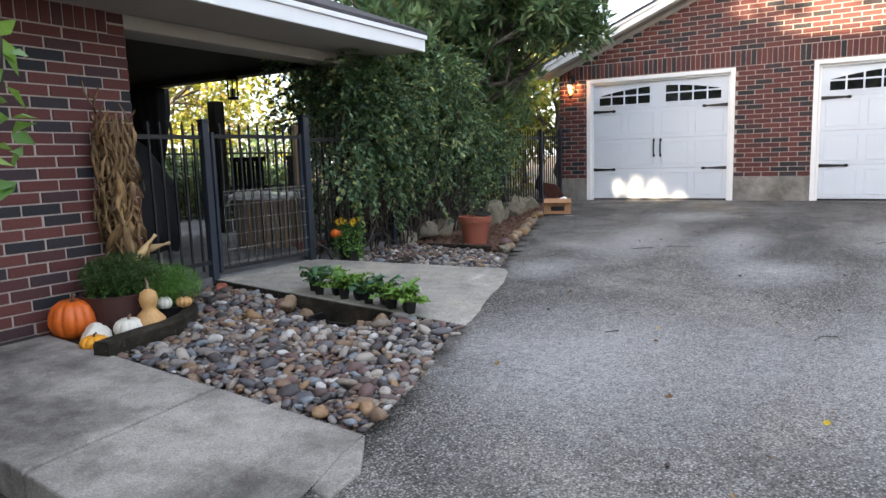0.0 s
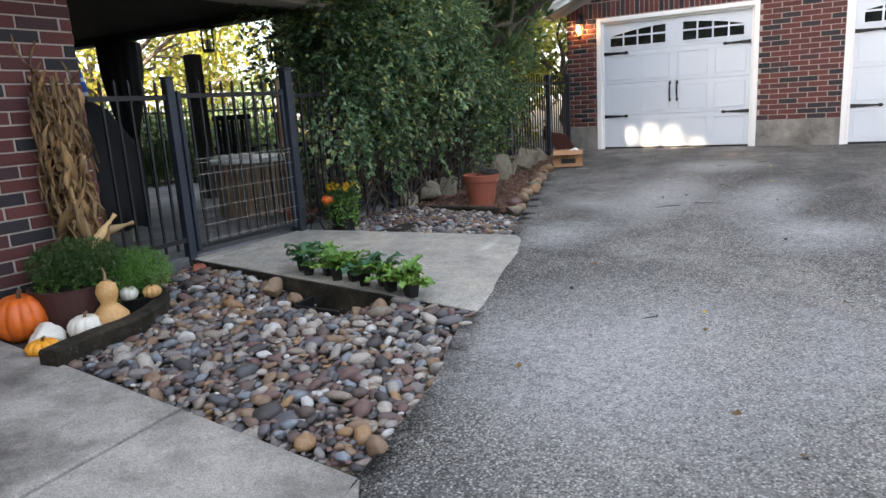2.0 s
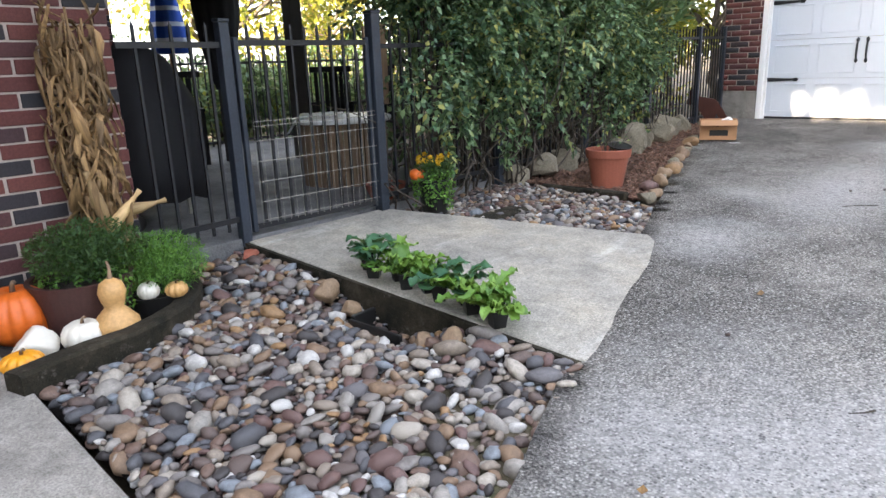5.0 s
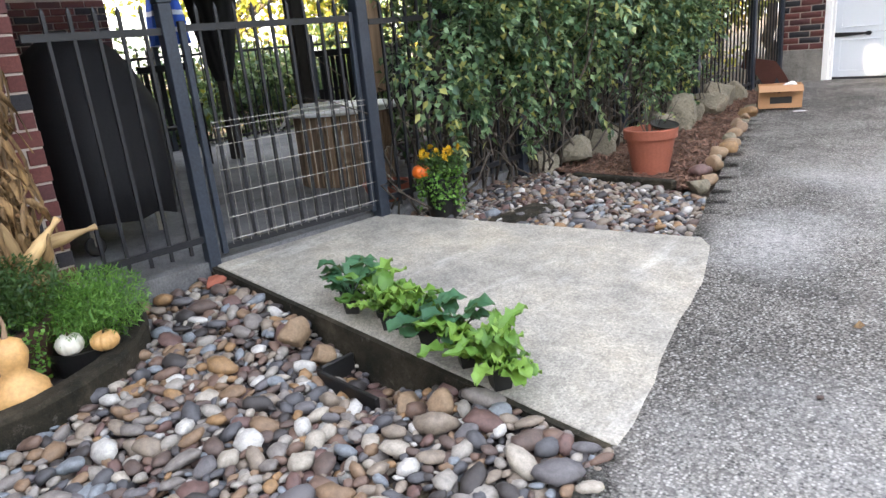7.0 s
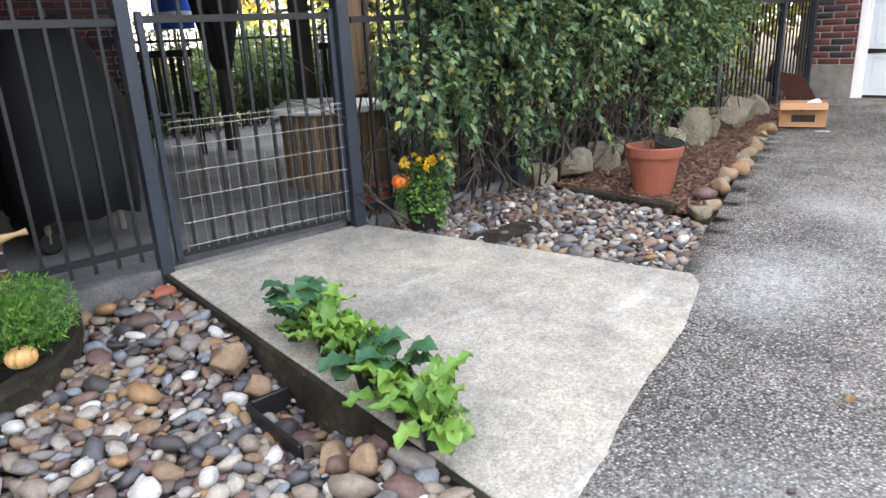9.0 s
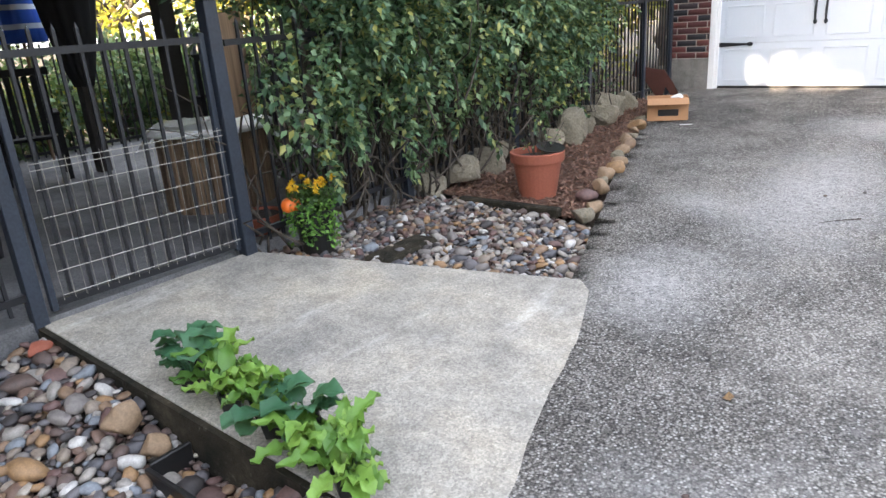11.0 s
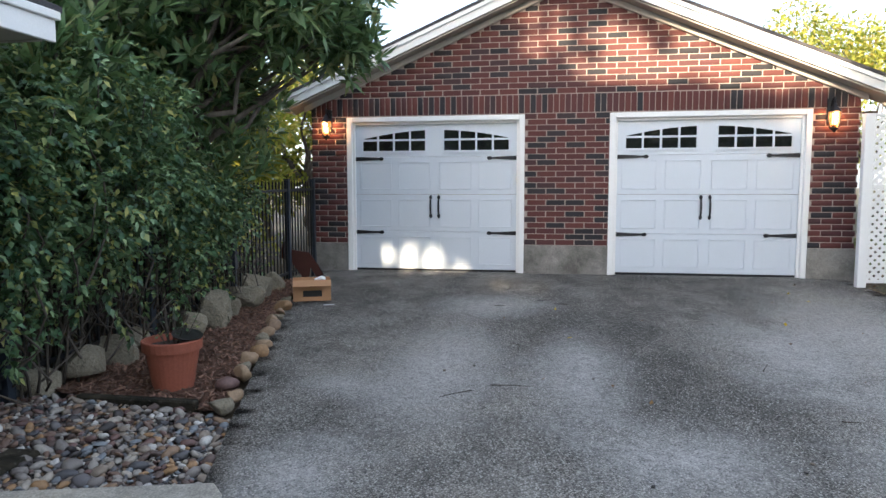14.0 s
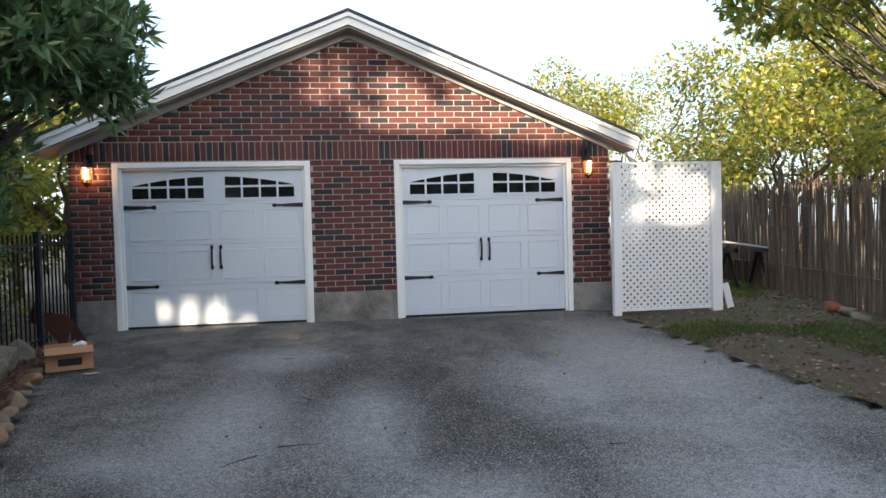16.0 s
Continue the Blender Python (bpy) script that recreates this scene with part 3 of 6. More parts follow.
wing = thing("wall_wing", "red brick wall of the house wing behind the patio", "wall", kind="structure")
part("mortar_backing", boxes((-12.0, HY + 0.002, 0.75, -9.6035, 6.15, 3.2)), MORTAR, wing, "pale mortar")

eave = thing("house_roof", "dark shingle roof edge with white fascia over the patio", "roof", kind="structure")
RX, RZ = -3.30, 3.30
bm = bmesh.new()
prof = [(RX - 0.06, RZ + 0.17), (RX + 0.03, RZ + 0.17), (RX + 0.03, RZ + 0.205), (-9.0, RZ + 0.205 + 5.73 * 0.40), (-9.0, RZ + 0.17 + 5.73 * 0.36)]
a = [bm.verts.new((x, -8.0, z)) for x, z in prof]
b = [bm.verts.new((x, 6.83, z)) for x, z in prof]
for i in range(len(prof)):
    bm.faces.new((a[i], a[(i + 1) % 5], b[(i + 1) % 5], b[i]))
bm.faces.new(a[::-1]), bm.faces.new(b)
bmesh.ops.recalc_face_normals(bm, faces=bm.faces)
part("shingles", bm, SHINGLE, eave, "dark grey asphalt shingles")
part("fascia", boxes((RX, -8.0, RZ, RX + 0.025, 6.78, RZ + 0.12), (RX - 0.005, -8.0, RZ + 0.123, RX + 0.045, 6.80, RZ + 0.168), bevel=0.004), WHITE, eave, "white painted fascia board")
part("gable_board", boxes((-9.0, 6.70, RZ, RX - 0.03, 6.74, RZ + 0.16)), SOFFIT, eave)
part("soffit", boxes((-4.9, -8.0, RZ + 0.002, RX - 0.003, 6.69, RZ + 0.022)), SOFFIT, eave, "tan painted soffit")
part("beam", boxes((-4.30, HY + 0.003, 3.19, -4.02, 6.68, RZ), bevel=0.006), SOFFIT, eave, "tan painted porch beam")
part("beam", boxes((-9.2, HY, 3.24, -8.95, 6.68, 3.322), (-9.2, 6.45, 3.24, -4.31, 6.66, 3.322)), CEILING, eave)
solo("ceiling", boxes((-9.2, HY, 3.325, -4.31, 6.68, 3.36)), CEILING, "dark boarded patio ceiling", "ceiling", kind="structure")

# ---- garage ----
GX0, GX1, GY = -4.08, 3.33, 12.88
PEAKX, PEAKZ, PITCH = -0.39, 5.46, 0.4190
garage = thing("wall_garage", "dark red brick garage gable wall above a concrete footing", "wall", kind="structure")


def gable_top(x):
    """The underside of the rake soffit at the wall face."""
    return PEAKZ - 0.205 - PITCH * abs(x - PEAKX)


DOOR_L, DOOR_R = (-3.545, -0.97), (0.185, 2.755)
DOOR_TOP = 3.51
yb = GY + 0.0035
bk = boxes((GX0 + 0.01, yb, 1.05, DOOR_L[0], yb + 0.25, DOOR_TOP), (DOOR_L[1], yb, 1.05, DOOR_R[0], yb + 0.25, DOOR_TOP), (DOOR_R[1], yb, 1.05, GX1 - 0.01, yb + 0.25, DOOR_TOP))
gable = [(GX0 + 0.01, DOOR_TOP + 0.001), (GX1 - 0.01, DOOR_TOP + 0.001), (GX1 - 0.01, gable_top(GX1)), (PEAKX, gable_top(PEAKX)), (GX0 + 0.01, gable_top(GX0))]
a = [bk.verts.new((x, yb, z)) for x, z in gable]
b = [bk.verts.new((x, yb + 0.25, z)) for x, z in gable]
for i in range(5):
    bk.faces.new((a[i], a[(i + 1) % 5], b[(i + 1) % 5], b[i]))
bk.faces.new(a[::-1]), bk.faces.new(b)
bmesh.ops.recalc_face_normals(bk, faces=bk.faces)
part("mortar_backing", bk, MORTAR, garage, "pale mortar")
part("side_wall", boxes((GX0, yb + 0.25, 1.0, GX0 + 0.2, 20.0, 3.75), (GX1 - 0.2, yb + 0.25, 1.0, GX1, 20.0, 3.75), (GX0, 19.8, 1.0, GX1, 20.0, 3.75)), BRICK, garage)
for x0, x1 in ((GX0 - 0.012, DOOR_L[0]), (DOOR_L[1], DOOR_R[0]), (DOOR_R[1], GX1 + 0.012)):
    part("footing", boxes((x0, GY - 0.012, 0.95, x1, GY + 0.14, 1.688), bevel=0.006), FOUNDATION, garage, "weathered grey concrete footing")

roof = thing("garage_roof", "low gable garage roof with white rake boards", "roof", kind="structure")


def sloped(y0, y1, top, deep, span, name, mat, label=""):
    """Two boards down from the ridge, top and deep below the roof line."""
    for s in (-1, 1):
        bm = bmesh.new()
        pts = [(PEAKX, PEAKZ - top), (PEAKX + s * span, PEAKZ - top - PITCH * span), (PEAKX + s * span, PEAKZ - deep - PITCH * span), (PEAKX, PEAKZ - deep)]
        a = [bm.verts.new((x, y0, z)) for x, z in pts]
        b = [bm.verts.new((x, y1, z)) for x, z in pts]
        for i in range(4):
            bm.faces.new((a[i], a[(i + 1) % 4], b[(i + 1) % 4], b[i]))
        bm.faces.new(a[::-1]), bm.faces.new(b)
        bmesh.ops.recalc_face_normals(bm, faces=bm.faces)
        part(name, bm, mat, roof, label)


sloped(12.60, 12.63, 0.02, 0.16, 4.05, "rake_board", WHITE, "white rake board")
sloped(12.57, 12.60, 0.0, 0.055, 4.06, "rake_trim", WHITE, "white trim strip")
sloped(12.635, GY + 0.2, 0.165, 0.19, 4.02, "rake_soffit", SOFFIT, "cream soffit board")
sloped(GY - 0.045, GY - 0.005, 0.195, 0.275, 3.78, "frieze_board", SOFFIT, "cream frieze board")
sloped(12.56, 20.2, -0.045, -0.004, 4.10, "shingles", SHINGLE, "dark shingles")


def arch(dx):
    return 3.335 - 0.125 * (dx / 1.06) ** 2


def garage_door(x0, x1, number):
    """A carriage-style sectional door in its white frame."""
    xc = (x0 + x1) / 2
    fr = thing(f"door_{number}", "white carriage-style garage door with black strap hinges", "garage door", kind="structure")
    fy = GY - 0.012
    part("door_frame", boxes((x0, fy, 1.27, x0 + 0.075, GY + 0.13, DOOR_TOP), (x1 - 0.075, fy, 1.27, x1, GY + 0.13, DOOR_TOP), (x0 + 0.076, fy, DOOR_TOP - 0.07, x1 - 0.076, GY + 0.13, DOOR_TOP), bevel=0.006), WHITE, fr, "white painted timber frame")
    part("stop_moulding", boxes((x0 + 0.076, GY + 0.03, 1.27, x0 + 0.112, GY + 0.065, DOOR_TOP - 0.071), (x1 - 0.112, GY + 0.03, 1.27, x1 - 0.076, GY + 0.065, DOOR_TOP - 0.071), (x0 + 0.113, GY + 0.03, DOOR_TOP - 0.105, x1 - 0.113, GY + 0.065, DOOR_TOP - 0.071), bevel=0.004), WHITE, fr)
    dy = GY + 0.07
    zs = [1.315, 1.86, 2.40, 2.94, 3.44]
    half = (x1 - x0) / 2 - 0.078
    for k in range(4):
        bm = boxes((xc - half, dy, zs[k] + 0.0015, xc + half, dy + 0.045, zs[k + 1] - 0.0015), bevel=0.003)
        section = part("door_section", bm, DOORWHITE, fr)
        if k < 3:
            for cx in (-0.875, -0.30, 0.30, 0.875):
                w, h = 0.235, 0.20
                zc = (zs[k] + zs[k + 1]) / 2
                rim = boxes((xc + cx - w, dy - 0.010, zc - h, xc + cx + w, dy - 0.001, zc - h + 0.014), (xc + cx - w, dy - 0.010, zc + h - 0.014, xc + cx + w, dy - 0.001, zc + h),
                            (xc + cx - w, dy - 0.010, zc - h + 0.015, xc + cx - w + 0.014, dy - 0.001, zc + h - 0.015), (xc + cx + w - 0.014, dy - 0.010, zc - h + 0.015, xc + cx + w, dy - 0.001, zc + h - 0.015), bevel=0.003)
                part("panel_moulding", rim, DOORWHITE, section)
    part("bottom_seal", boxes((xc - half, dy - 0.004, 1.285, xc + half, dy + 0.05, 1.314)), IRON, fr, "black rubber seal")
    part("threshold", boxes((x0, GY - 0.06, 1.20, x1, GY + 0.2, 1.284)), FOUNDATION, fr, "concrete threshold")
    for s in (-1, 1):
        window = thing("window", "", "")
        window.parent = fr
        g0, g1 = 0.125, 1.075
        cols = 4
        wide = (g1 - g0) / cols
        for c in range(cols):
            a0, a1 = g0 + c * wide + 0.014, g0 + (c + 1) * wide - 0.014
            for lo, hi in ((3.03, 3.17), (3.198, None)):
                bm = bmesh.new()
                steps = [a0 + (a1 - a0) * k / 4 for k in range(5)]
                top = [(p, hi if hi else max(arch(p) - 0.012, lo + 0.008)) for p in steps]
                ring = [(a0, lo), (a1, lo)] + top[::-1]
                f = [bm.verts.new((xc + s * p, dy - 0.003, z)) for p, z in ring]
                g = [bm.verts.new((xc + s * p, dy + 0.004, z)) for p, z in ring]
                n = len(ring)
                for i in range(n):
                    bm.faces.new((f[i], f[(i + 1) % n], g[(i + 1) % n], g[i]))
                bm.faces.new(f), bm.faces.new(g[::-1])
                bmesh.ops.recalc_face_normals(bm, faces=bm.faces)
                part("pane", bm, GLASS, window, "dark window glass")
        bars = bmesh.new()
        for c in range(cols + 1):
            p = g0 + c * wide
            box(bars, xc + s * p - 0.013, dy - 0.012, 3.015, xc + s * p + 0.013, dy - 0.0005, arch(p) + 0.004)
        box(bars, xc + s * g0, dy - 0.011, 3.171, xc + s * g1, dy - 0.0004, 3.197)
        box(bars, xc + s * g0 - 0.02 * s, dy - 0.013, 3.0, xc + s * g1 + 0.02 * s, dy - 0.0003, 3.03)
        for k in range(14):
            p0, p1 = g0 + (g1 - g0) * k / 14, g0 + (g1 - g0) * (k + 1) / 14
            zz = [bars.verts.new((xc + s * p, y, arch(p) + o)) for y in (dy - 0.013, dy - 0.0002) for p, o in ((p0, -0.012), (p1, -0.012), (p1, 0.014), (p0, 0.014))]
            for q in ((0, 1, 2, 3), (7, 6, 5, 4), (0, 4, 5, 1), (3, 2, 6, 7)):
                bars.faces.new([zz[i] for i in q])
        bmesh.ops.recalc_face_normals(bars, faces=bars.faces)
        part("window_frame", bars, DOORWHITE, window, "white muntin bars")
        for z in (2.917, 1.848):
            bm = bmesh.new()
            tip, root = xc + s * 0.775, xc + s * 1.185
            ring = [(root, z - 0.030), (root, z + 0.030), (tip + s * 0.05, z + 0.013), (tip + s * 0.035, z + 0.024), (tip, z + 0.026), (tip - s * 0.022, z), (tip, z - 0.026), (tip + s * 0.035, z - 0.024), (tip + s * 0.05, z - 0.013)]
            f = [bm.verts.new((x, dy - 0.016, zz)) for x, zz in ring]
            g = [bm.verts.new((x, dy - 0.002, zz)) for x, zz in ring]
            for i in range(len(ring)):
                bm.faces.new((f[i], f[(i + 1) % len(ring)], g[(i + 1) % len(ring)], g[i]))
            bm.faces.new(f), bm.faces.new(g[::-1])
            bmesh.ops.recalc_face_normals(bm, faces=bm.faces)
            part("strap_hinge", bm, IRON, fr, "black iron strap hinge")
        hx = xc + s * 0.058
        bm = tube([(hx, dy - 0.012, 2.10), (hx, dy - 0.045, 2.15), (hx, dy - 0.05, 2.225), (hx, dy - 0.045, 2.30), (hx, dy - 0.012, 2.35)], [0.011, 0.013, 0.015, 0.013, 0.011])
        for z in (2.09, 2.36):
            lathe([(0.004, -0.035), (0.022, -0.012), (0.022, 0.012), (0.004, 0.035)], 8, bm, (hx, dy - 0.016, z))
        part("door_handle", bm, IRON, fr, "black iron pull handle")


garage_door(*DOOR_L, 1)
garage_door(*DOOR_R, 2)


# ---- fences ----
def picket(z0, z1, r=0.008):
    bm = bmesh.new()
    box(bm, -r, -r, z0, r, r, z1)
    v = bm.verts.new((0, 0, z1 + 0.03))
    top = [f for f in bm.faces if f.normal.z > 0.9][0]
    ring = list(top.verts)
    bm.faces.remove(top)
    for i in range(4):
        bm.faces.new((ring[i], ring[(i + 1) % 4], v))
    return bm


def iron_fence(name, label, p, q, base, height, step, mat, posts, category="fence", rails=(0.13, -0.10), group="", thing_=None, skip=None):
    """Pickets, rails and posts from p to q; base gives the ground."""
    root = thing_ or thing(name, label, category, group=group)
    p, q = Vector((*p, 0)), Vector((*q, 0))
    d = q - p
    n = int(d.length / step)
    turn = math.degrees(math.atan2(d.y, d.x))
    pick = mesh_of(picket(0.06, height), "picket", mat)
    for i in range(1, n):
        c = p + d * i / n
        ob = part("picket", pick, mat, root)
        ob.matrix_basis = pose(c.x, c.y, base(c.x, c.y), 0, 0, turn)
    for h in rails:
        zz = h if h > 0 else height + h
        a, b = p.copy(), q.copy()
        a.z, b.z = base(p.x, p.y) + zz, base(q.x, q.y) + zz
        bm = bmesh.new()
        L = (b - a).length
        box(bm, 0, -0.014, -0.017, L, 0.014, 0.017)
        bmesh.ops.transform(bm, matrix=Matrix.Translation(a) @ (b - a).to_track_quat("X", "Z").to_matrix().to_4x4(), verts=bm.verts)
        part("rail", bm, mat, root)
    for k in posts:
        c = p + d * k
        b0 = base(c.x, c.y)
        bm = boxes((c.x - 0.033, c.y - 0.033, b0 - 0.05, c.x + 0.033, c.y + 0.033, b0 + height + 0.03), (c.x - 0.038, c.y - 0.038, b0 + height + 0.031, c.x + 0.038, c.y + 0.038, b0 + height + 0.05), bevel=0.003)
        part("post", bm, GATEIRON, root)
    return root


gate_z = lambda x, y: 1.195
iron_fence("iron_fence", "narrow black iron fence panel beside the brick wall", (-4.03, 4.39), (-4.01, 3.735), gate_z, 1.30, 0.098, IRON, (0.0,))
gate = iron_fence("iron_gate", "dark blue-black iron gate with wire mesh fixed to its lower half", (-4.025, 4.45), (-3.955, 5.48), gate_z, 1.30, 0.094, IRON, (), "gate", (0.06, -0.09))
for gx, gy in ((-4.022, 4.465), (-3.957, 5.475)):
    part("stile", boxes((gx - 0.016, gy - 0.016, 1.22, gx + 0.016, gy + 0.016, 2.44), bevel=0.003), GATEIRON, gate)
gate_post = solo("gate_post", boxes((-3.99, 5.50, 1.1, -3.91, 5.58, 2.60), (-3.998, 5.492, 2.601, -3.902, 5.588, 2.62), bevel=0.004), GATEIRON, "dark square iron gate post on the slab", "post")
fence_z = lambda x, y: 1.15 + 0.014 * (y - 5.6)
iron_fence("iron_fence", "black iron picket fence overgrown with vines", (-3.97, 5.62), (-4.06, 12.84), fence_z, 1.33, 0.105, IRON, (0.2, 0.42, 0.64, 0.86, 0.995))
iron_fence("iron_fence", "black iron picket fence behind the patio", (-9.3, 4.2), (-9.3, 13.5), lambda x, y: 1.12, 1.35, 0.115, IRON, (0.0, 0.25, 0.5, 0.75, 1.0))


# ---- trees ----
def limb(rng, start, end, r0, r1, wobble=0.12, steps=7):
    s, e = Vector(start), Vector(end)
    pts, rad = [], []
    for i in range(steps + 1):
        k = i / steps
        p = s.lerp(e, k)
        w = wobble * math.sin(math.pi * k)
        pts.append(p + Vector(rng.normal(size=3)) * w * 0.6)
        rad.append(r0 + (r1 - r0) * k)
    return pts, rad


def tree(name, label, base, height, clumps, leaf, trunk_r, per, length, width, rng, rosette=0, bark=BARK, lift=0.2, shell=0.35, droop=0.25):
    """A trunk with limbs out to its clumps, and a crown of leaves."""
    root = thing(name, label, "tree", base)
    b = Vector(base)
    fork = Vector((rng.normal() * 0.1, rng.normal() * 0.1, height * 0.42))
    pts, rad = limb(rng, (0, 0, -0.1), fork, trunk_r, trunk_r * 0.7, 0.06)
    bm = tube(pts, rad, 10)
    for x, y, z, r, flat in clumps:
        c = Vector((x, y, z)) - b
        pts, rad = limb(rng, fork * rng.uniform(0.7, 1.0), c, trunk_r * 0.42, trunk_r * 0.08, 0.16)
        tube(pts, rad, 6, bm)
    part("trunk", bm, bark, root, smooth=True)
    local = [(x - b.x, y - b.y, z - b.z, r, f) for x, y, z, r, f in clumps]
    part("crown", crown(rng, local, per, length, width, leaf, "crown", shell, lift, rosette, droop), leaf, root)
    return root


def clump_field(rng, n, x, y, z, r, flat=0.8):
    return [(rng.uniform(*x), rng.uniform(*y), rng.uniform(*z), rng.uniform(*r), flat) for _ in range(n)]


rng = np.random.default_rng(7)
loquat = clump_field(rng, 52, (-6.6, -3.9), (7.2, 11.4), (2.35, 5.5), (0.42, 0.75)) + clump_field(rng, 26, (-4.3, -2.55), (9.0, 10.6), (3.85, 4.85), (0.35, 0.52), 0.75) + clump_field(rng, 14, (-4.5, -3.9), (7.2, 9.6), (2.75, 3.7), (0.22, 0.40)) + clump_field(rng, 12, (-4.8, -3.95), (9.2, 10.8), (3.2, 3.9), (0.28, 0.42), 0.8)
tree("loquat_tree", "tall loquat tree with dense dark green strap leaves", (-5.1, 9.4, 1.05), 3.6, loquat, LEAF_TREE, 0.13, 2100, 0.19, 0.055, rng, rosette=10, lift=0.8, droop=0.04)

rng = np.random.default_rng(11)
vine_clumps = clump_field(rng, 54, (-4.6, -3.8), (6.1, 9.2), (2.38, 3.35), (0.16, 0.40)) + clump_field(rng, 22, (-4.1, -3.45), (6.2, 8.2), (2.3, 3.2), (0.12, 0.28)) + clump_field(rng, 16, (-4.5, -3.55), (6.55, 7.8), (2.6, 3.45), (0.22, 0.36)) + clump_field(rng, 16, (-4.6, -4.0), (8.8, 10.6), (2.1, 2.8), (0.18, 0.32))
vine = thing("vine", "thick green climbing vine over the iron fence", "vine")


def sprays(rng, clumps, per, reach, leaf, wide, mat, name, droop=0.5, pairs=4):
    """Compound leaves over a set of clumps: leaflets in pairs along a drooping midrib."""
    A, D = [], []
    for x, y, z, r, flat in clumps:
        c, d = blob_points(rng, (x, y, z), (r, r, r * flat), max(3, int(per * r * r)), 0.35)
        d = d + rng.normal(size=d.shape) * 0.45 + np.array([0.25, -0.12, 0.05])
        A.append(c), D.append(d / np.linalg.norm(d, axis=1, keepdims=True))
    A, D = np.concatenate(A), np.concatenate(D)
    side = np.cross(D, np.array([0, 0, 1.0]) + rng.normal(size=D.shape) * 0.35)
    side /= np.linalg.norm(side, axis=1, keepdims=True).clip(1e-6)
    L = reach * rng.uniform(0.7, 1.25, (len(A), 1))
    P, W = [], []
    for k in range(pairs):
        f = (k + 0.8) / pairs
        at = A + D * L * f + np.array([0, 0, -1.0]) * L * droop * f * f
        way = D * 0.55 + np.array([0, 0, -1.0]) * droop * f * 0.7
        for e in (-1, 1):
            P.append(at), W.append(way + side * e * 0.85 + rng.normal(size=D.shape) * 0.12)
    P.append(A + D * L + np.array([0, 0, -1.0]) * L * droop), W.append(D + np.array([0, 0, -0.8]) * droop)
    return leaf_mesh(name, np.concatenate(P), np.concatenate(W), leaf, wide, mat, rng, 0.2, 0.3)


# the curtain of growth on the drive side of the pickets, ragged at its foot
for _ in range(230):
    y, z = rng.uniform(6.3, 10.6), rng.uniform(1.5, 2.8)
    foot = 1.86 + 0.45 * noise.noise((y * 1.7, 2.0, 0)) + (0.5 if y < 6.75 else 0) - 0.05 * (y - 7.5)
    if z < foot or noise.noise((y * 2.1, z * 2.3, 7.0)) < 0.04:
        continue
    bulge = 0.30 * max(0, noise.noise((y * 1.5, z * 1.9, 3.0)) + 0.25) * min(1, max(0.0, z - 1.75) * 1.6)
    vine_clumps.append((-3.93 + bulge + rng.uniform(-0.04, 0.10), y, z, rng.uniform(0.08, 0.20), 1.1))
part("foliage", sprays(rng, vine_clumps, 620, 0.18, 0.062, 0.036, LEAF_VINE, "foliage"), LEAF_VINE, vine)
bm = bmesh.new()
for x, y, z, r, f in vine_clumps:
    pts, rad = limb(rng, (-4.1 + rng.normal() * 0.12, y + rng.normal() * 0.3, 1.15), (x, y, z), 0.011, 0.004, 0.14, 8)
    tube(pts, rad, 5, bm)
part("stem_tangle", bm, TWIG, vine, "tangled bare brown stems", smooth=True)


def far_tree(seed, x, y, h, spread, dens=230, leaf=None):
    r = np.random.default_rng(seed)
    cl = [(x + r.normal() * spread * 0.5, y + r.normal() * spread * 0.5, 1.0 + h * r.uniform(0.35, 1.0), spread * r.uniform(0.22, 0.42), 0.8) for _ in range(13)]
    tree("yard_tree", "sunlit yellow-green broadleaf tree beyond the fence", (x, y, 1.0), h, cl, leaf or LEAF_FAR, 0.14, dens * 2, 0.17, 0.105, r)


for i, (x, y, h, s) in enumerate(((11.5, 15.5, 4.6, 2.6), (10.8, 19.5, 5.0, 2.8), (14.5, 12.5, 5.5, 3.2), (17.5, 16, 6.5, 3.6), (9.5, 24, 6.5, 3.4), (13.5, 20, 7.0, 3.6), (17, 27, 8, 4.2), (22, 20, 8, 4.5), (12, 33, 8, 4.5), (-14, 10, 5.0, 3.4), (-16, 15, 6.0, 4.0), (-13, 19, 5.5, 3.5), (-20, 8, 6, 4), (-8, 20, 5.0, 3.2), (-17, 24, 7, 4.5))):
    far_tree(40 + i, x, y, h, s, 230 if x > 0 else 190)


for i, (x, y, h, s) in enumerate(((-6.6, 15.2, 3.6, 1.7), (-8.6, 14.0, 3.2, 1.8), (-6.2, 18.5, 4.4, 2.2))):
    far_tree(60 + i, x, y, h, s, 420)


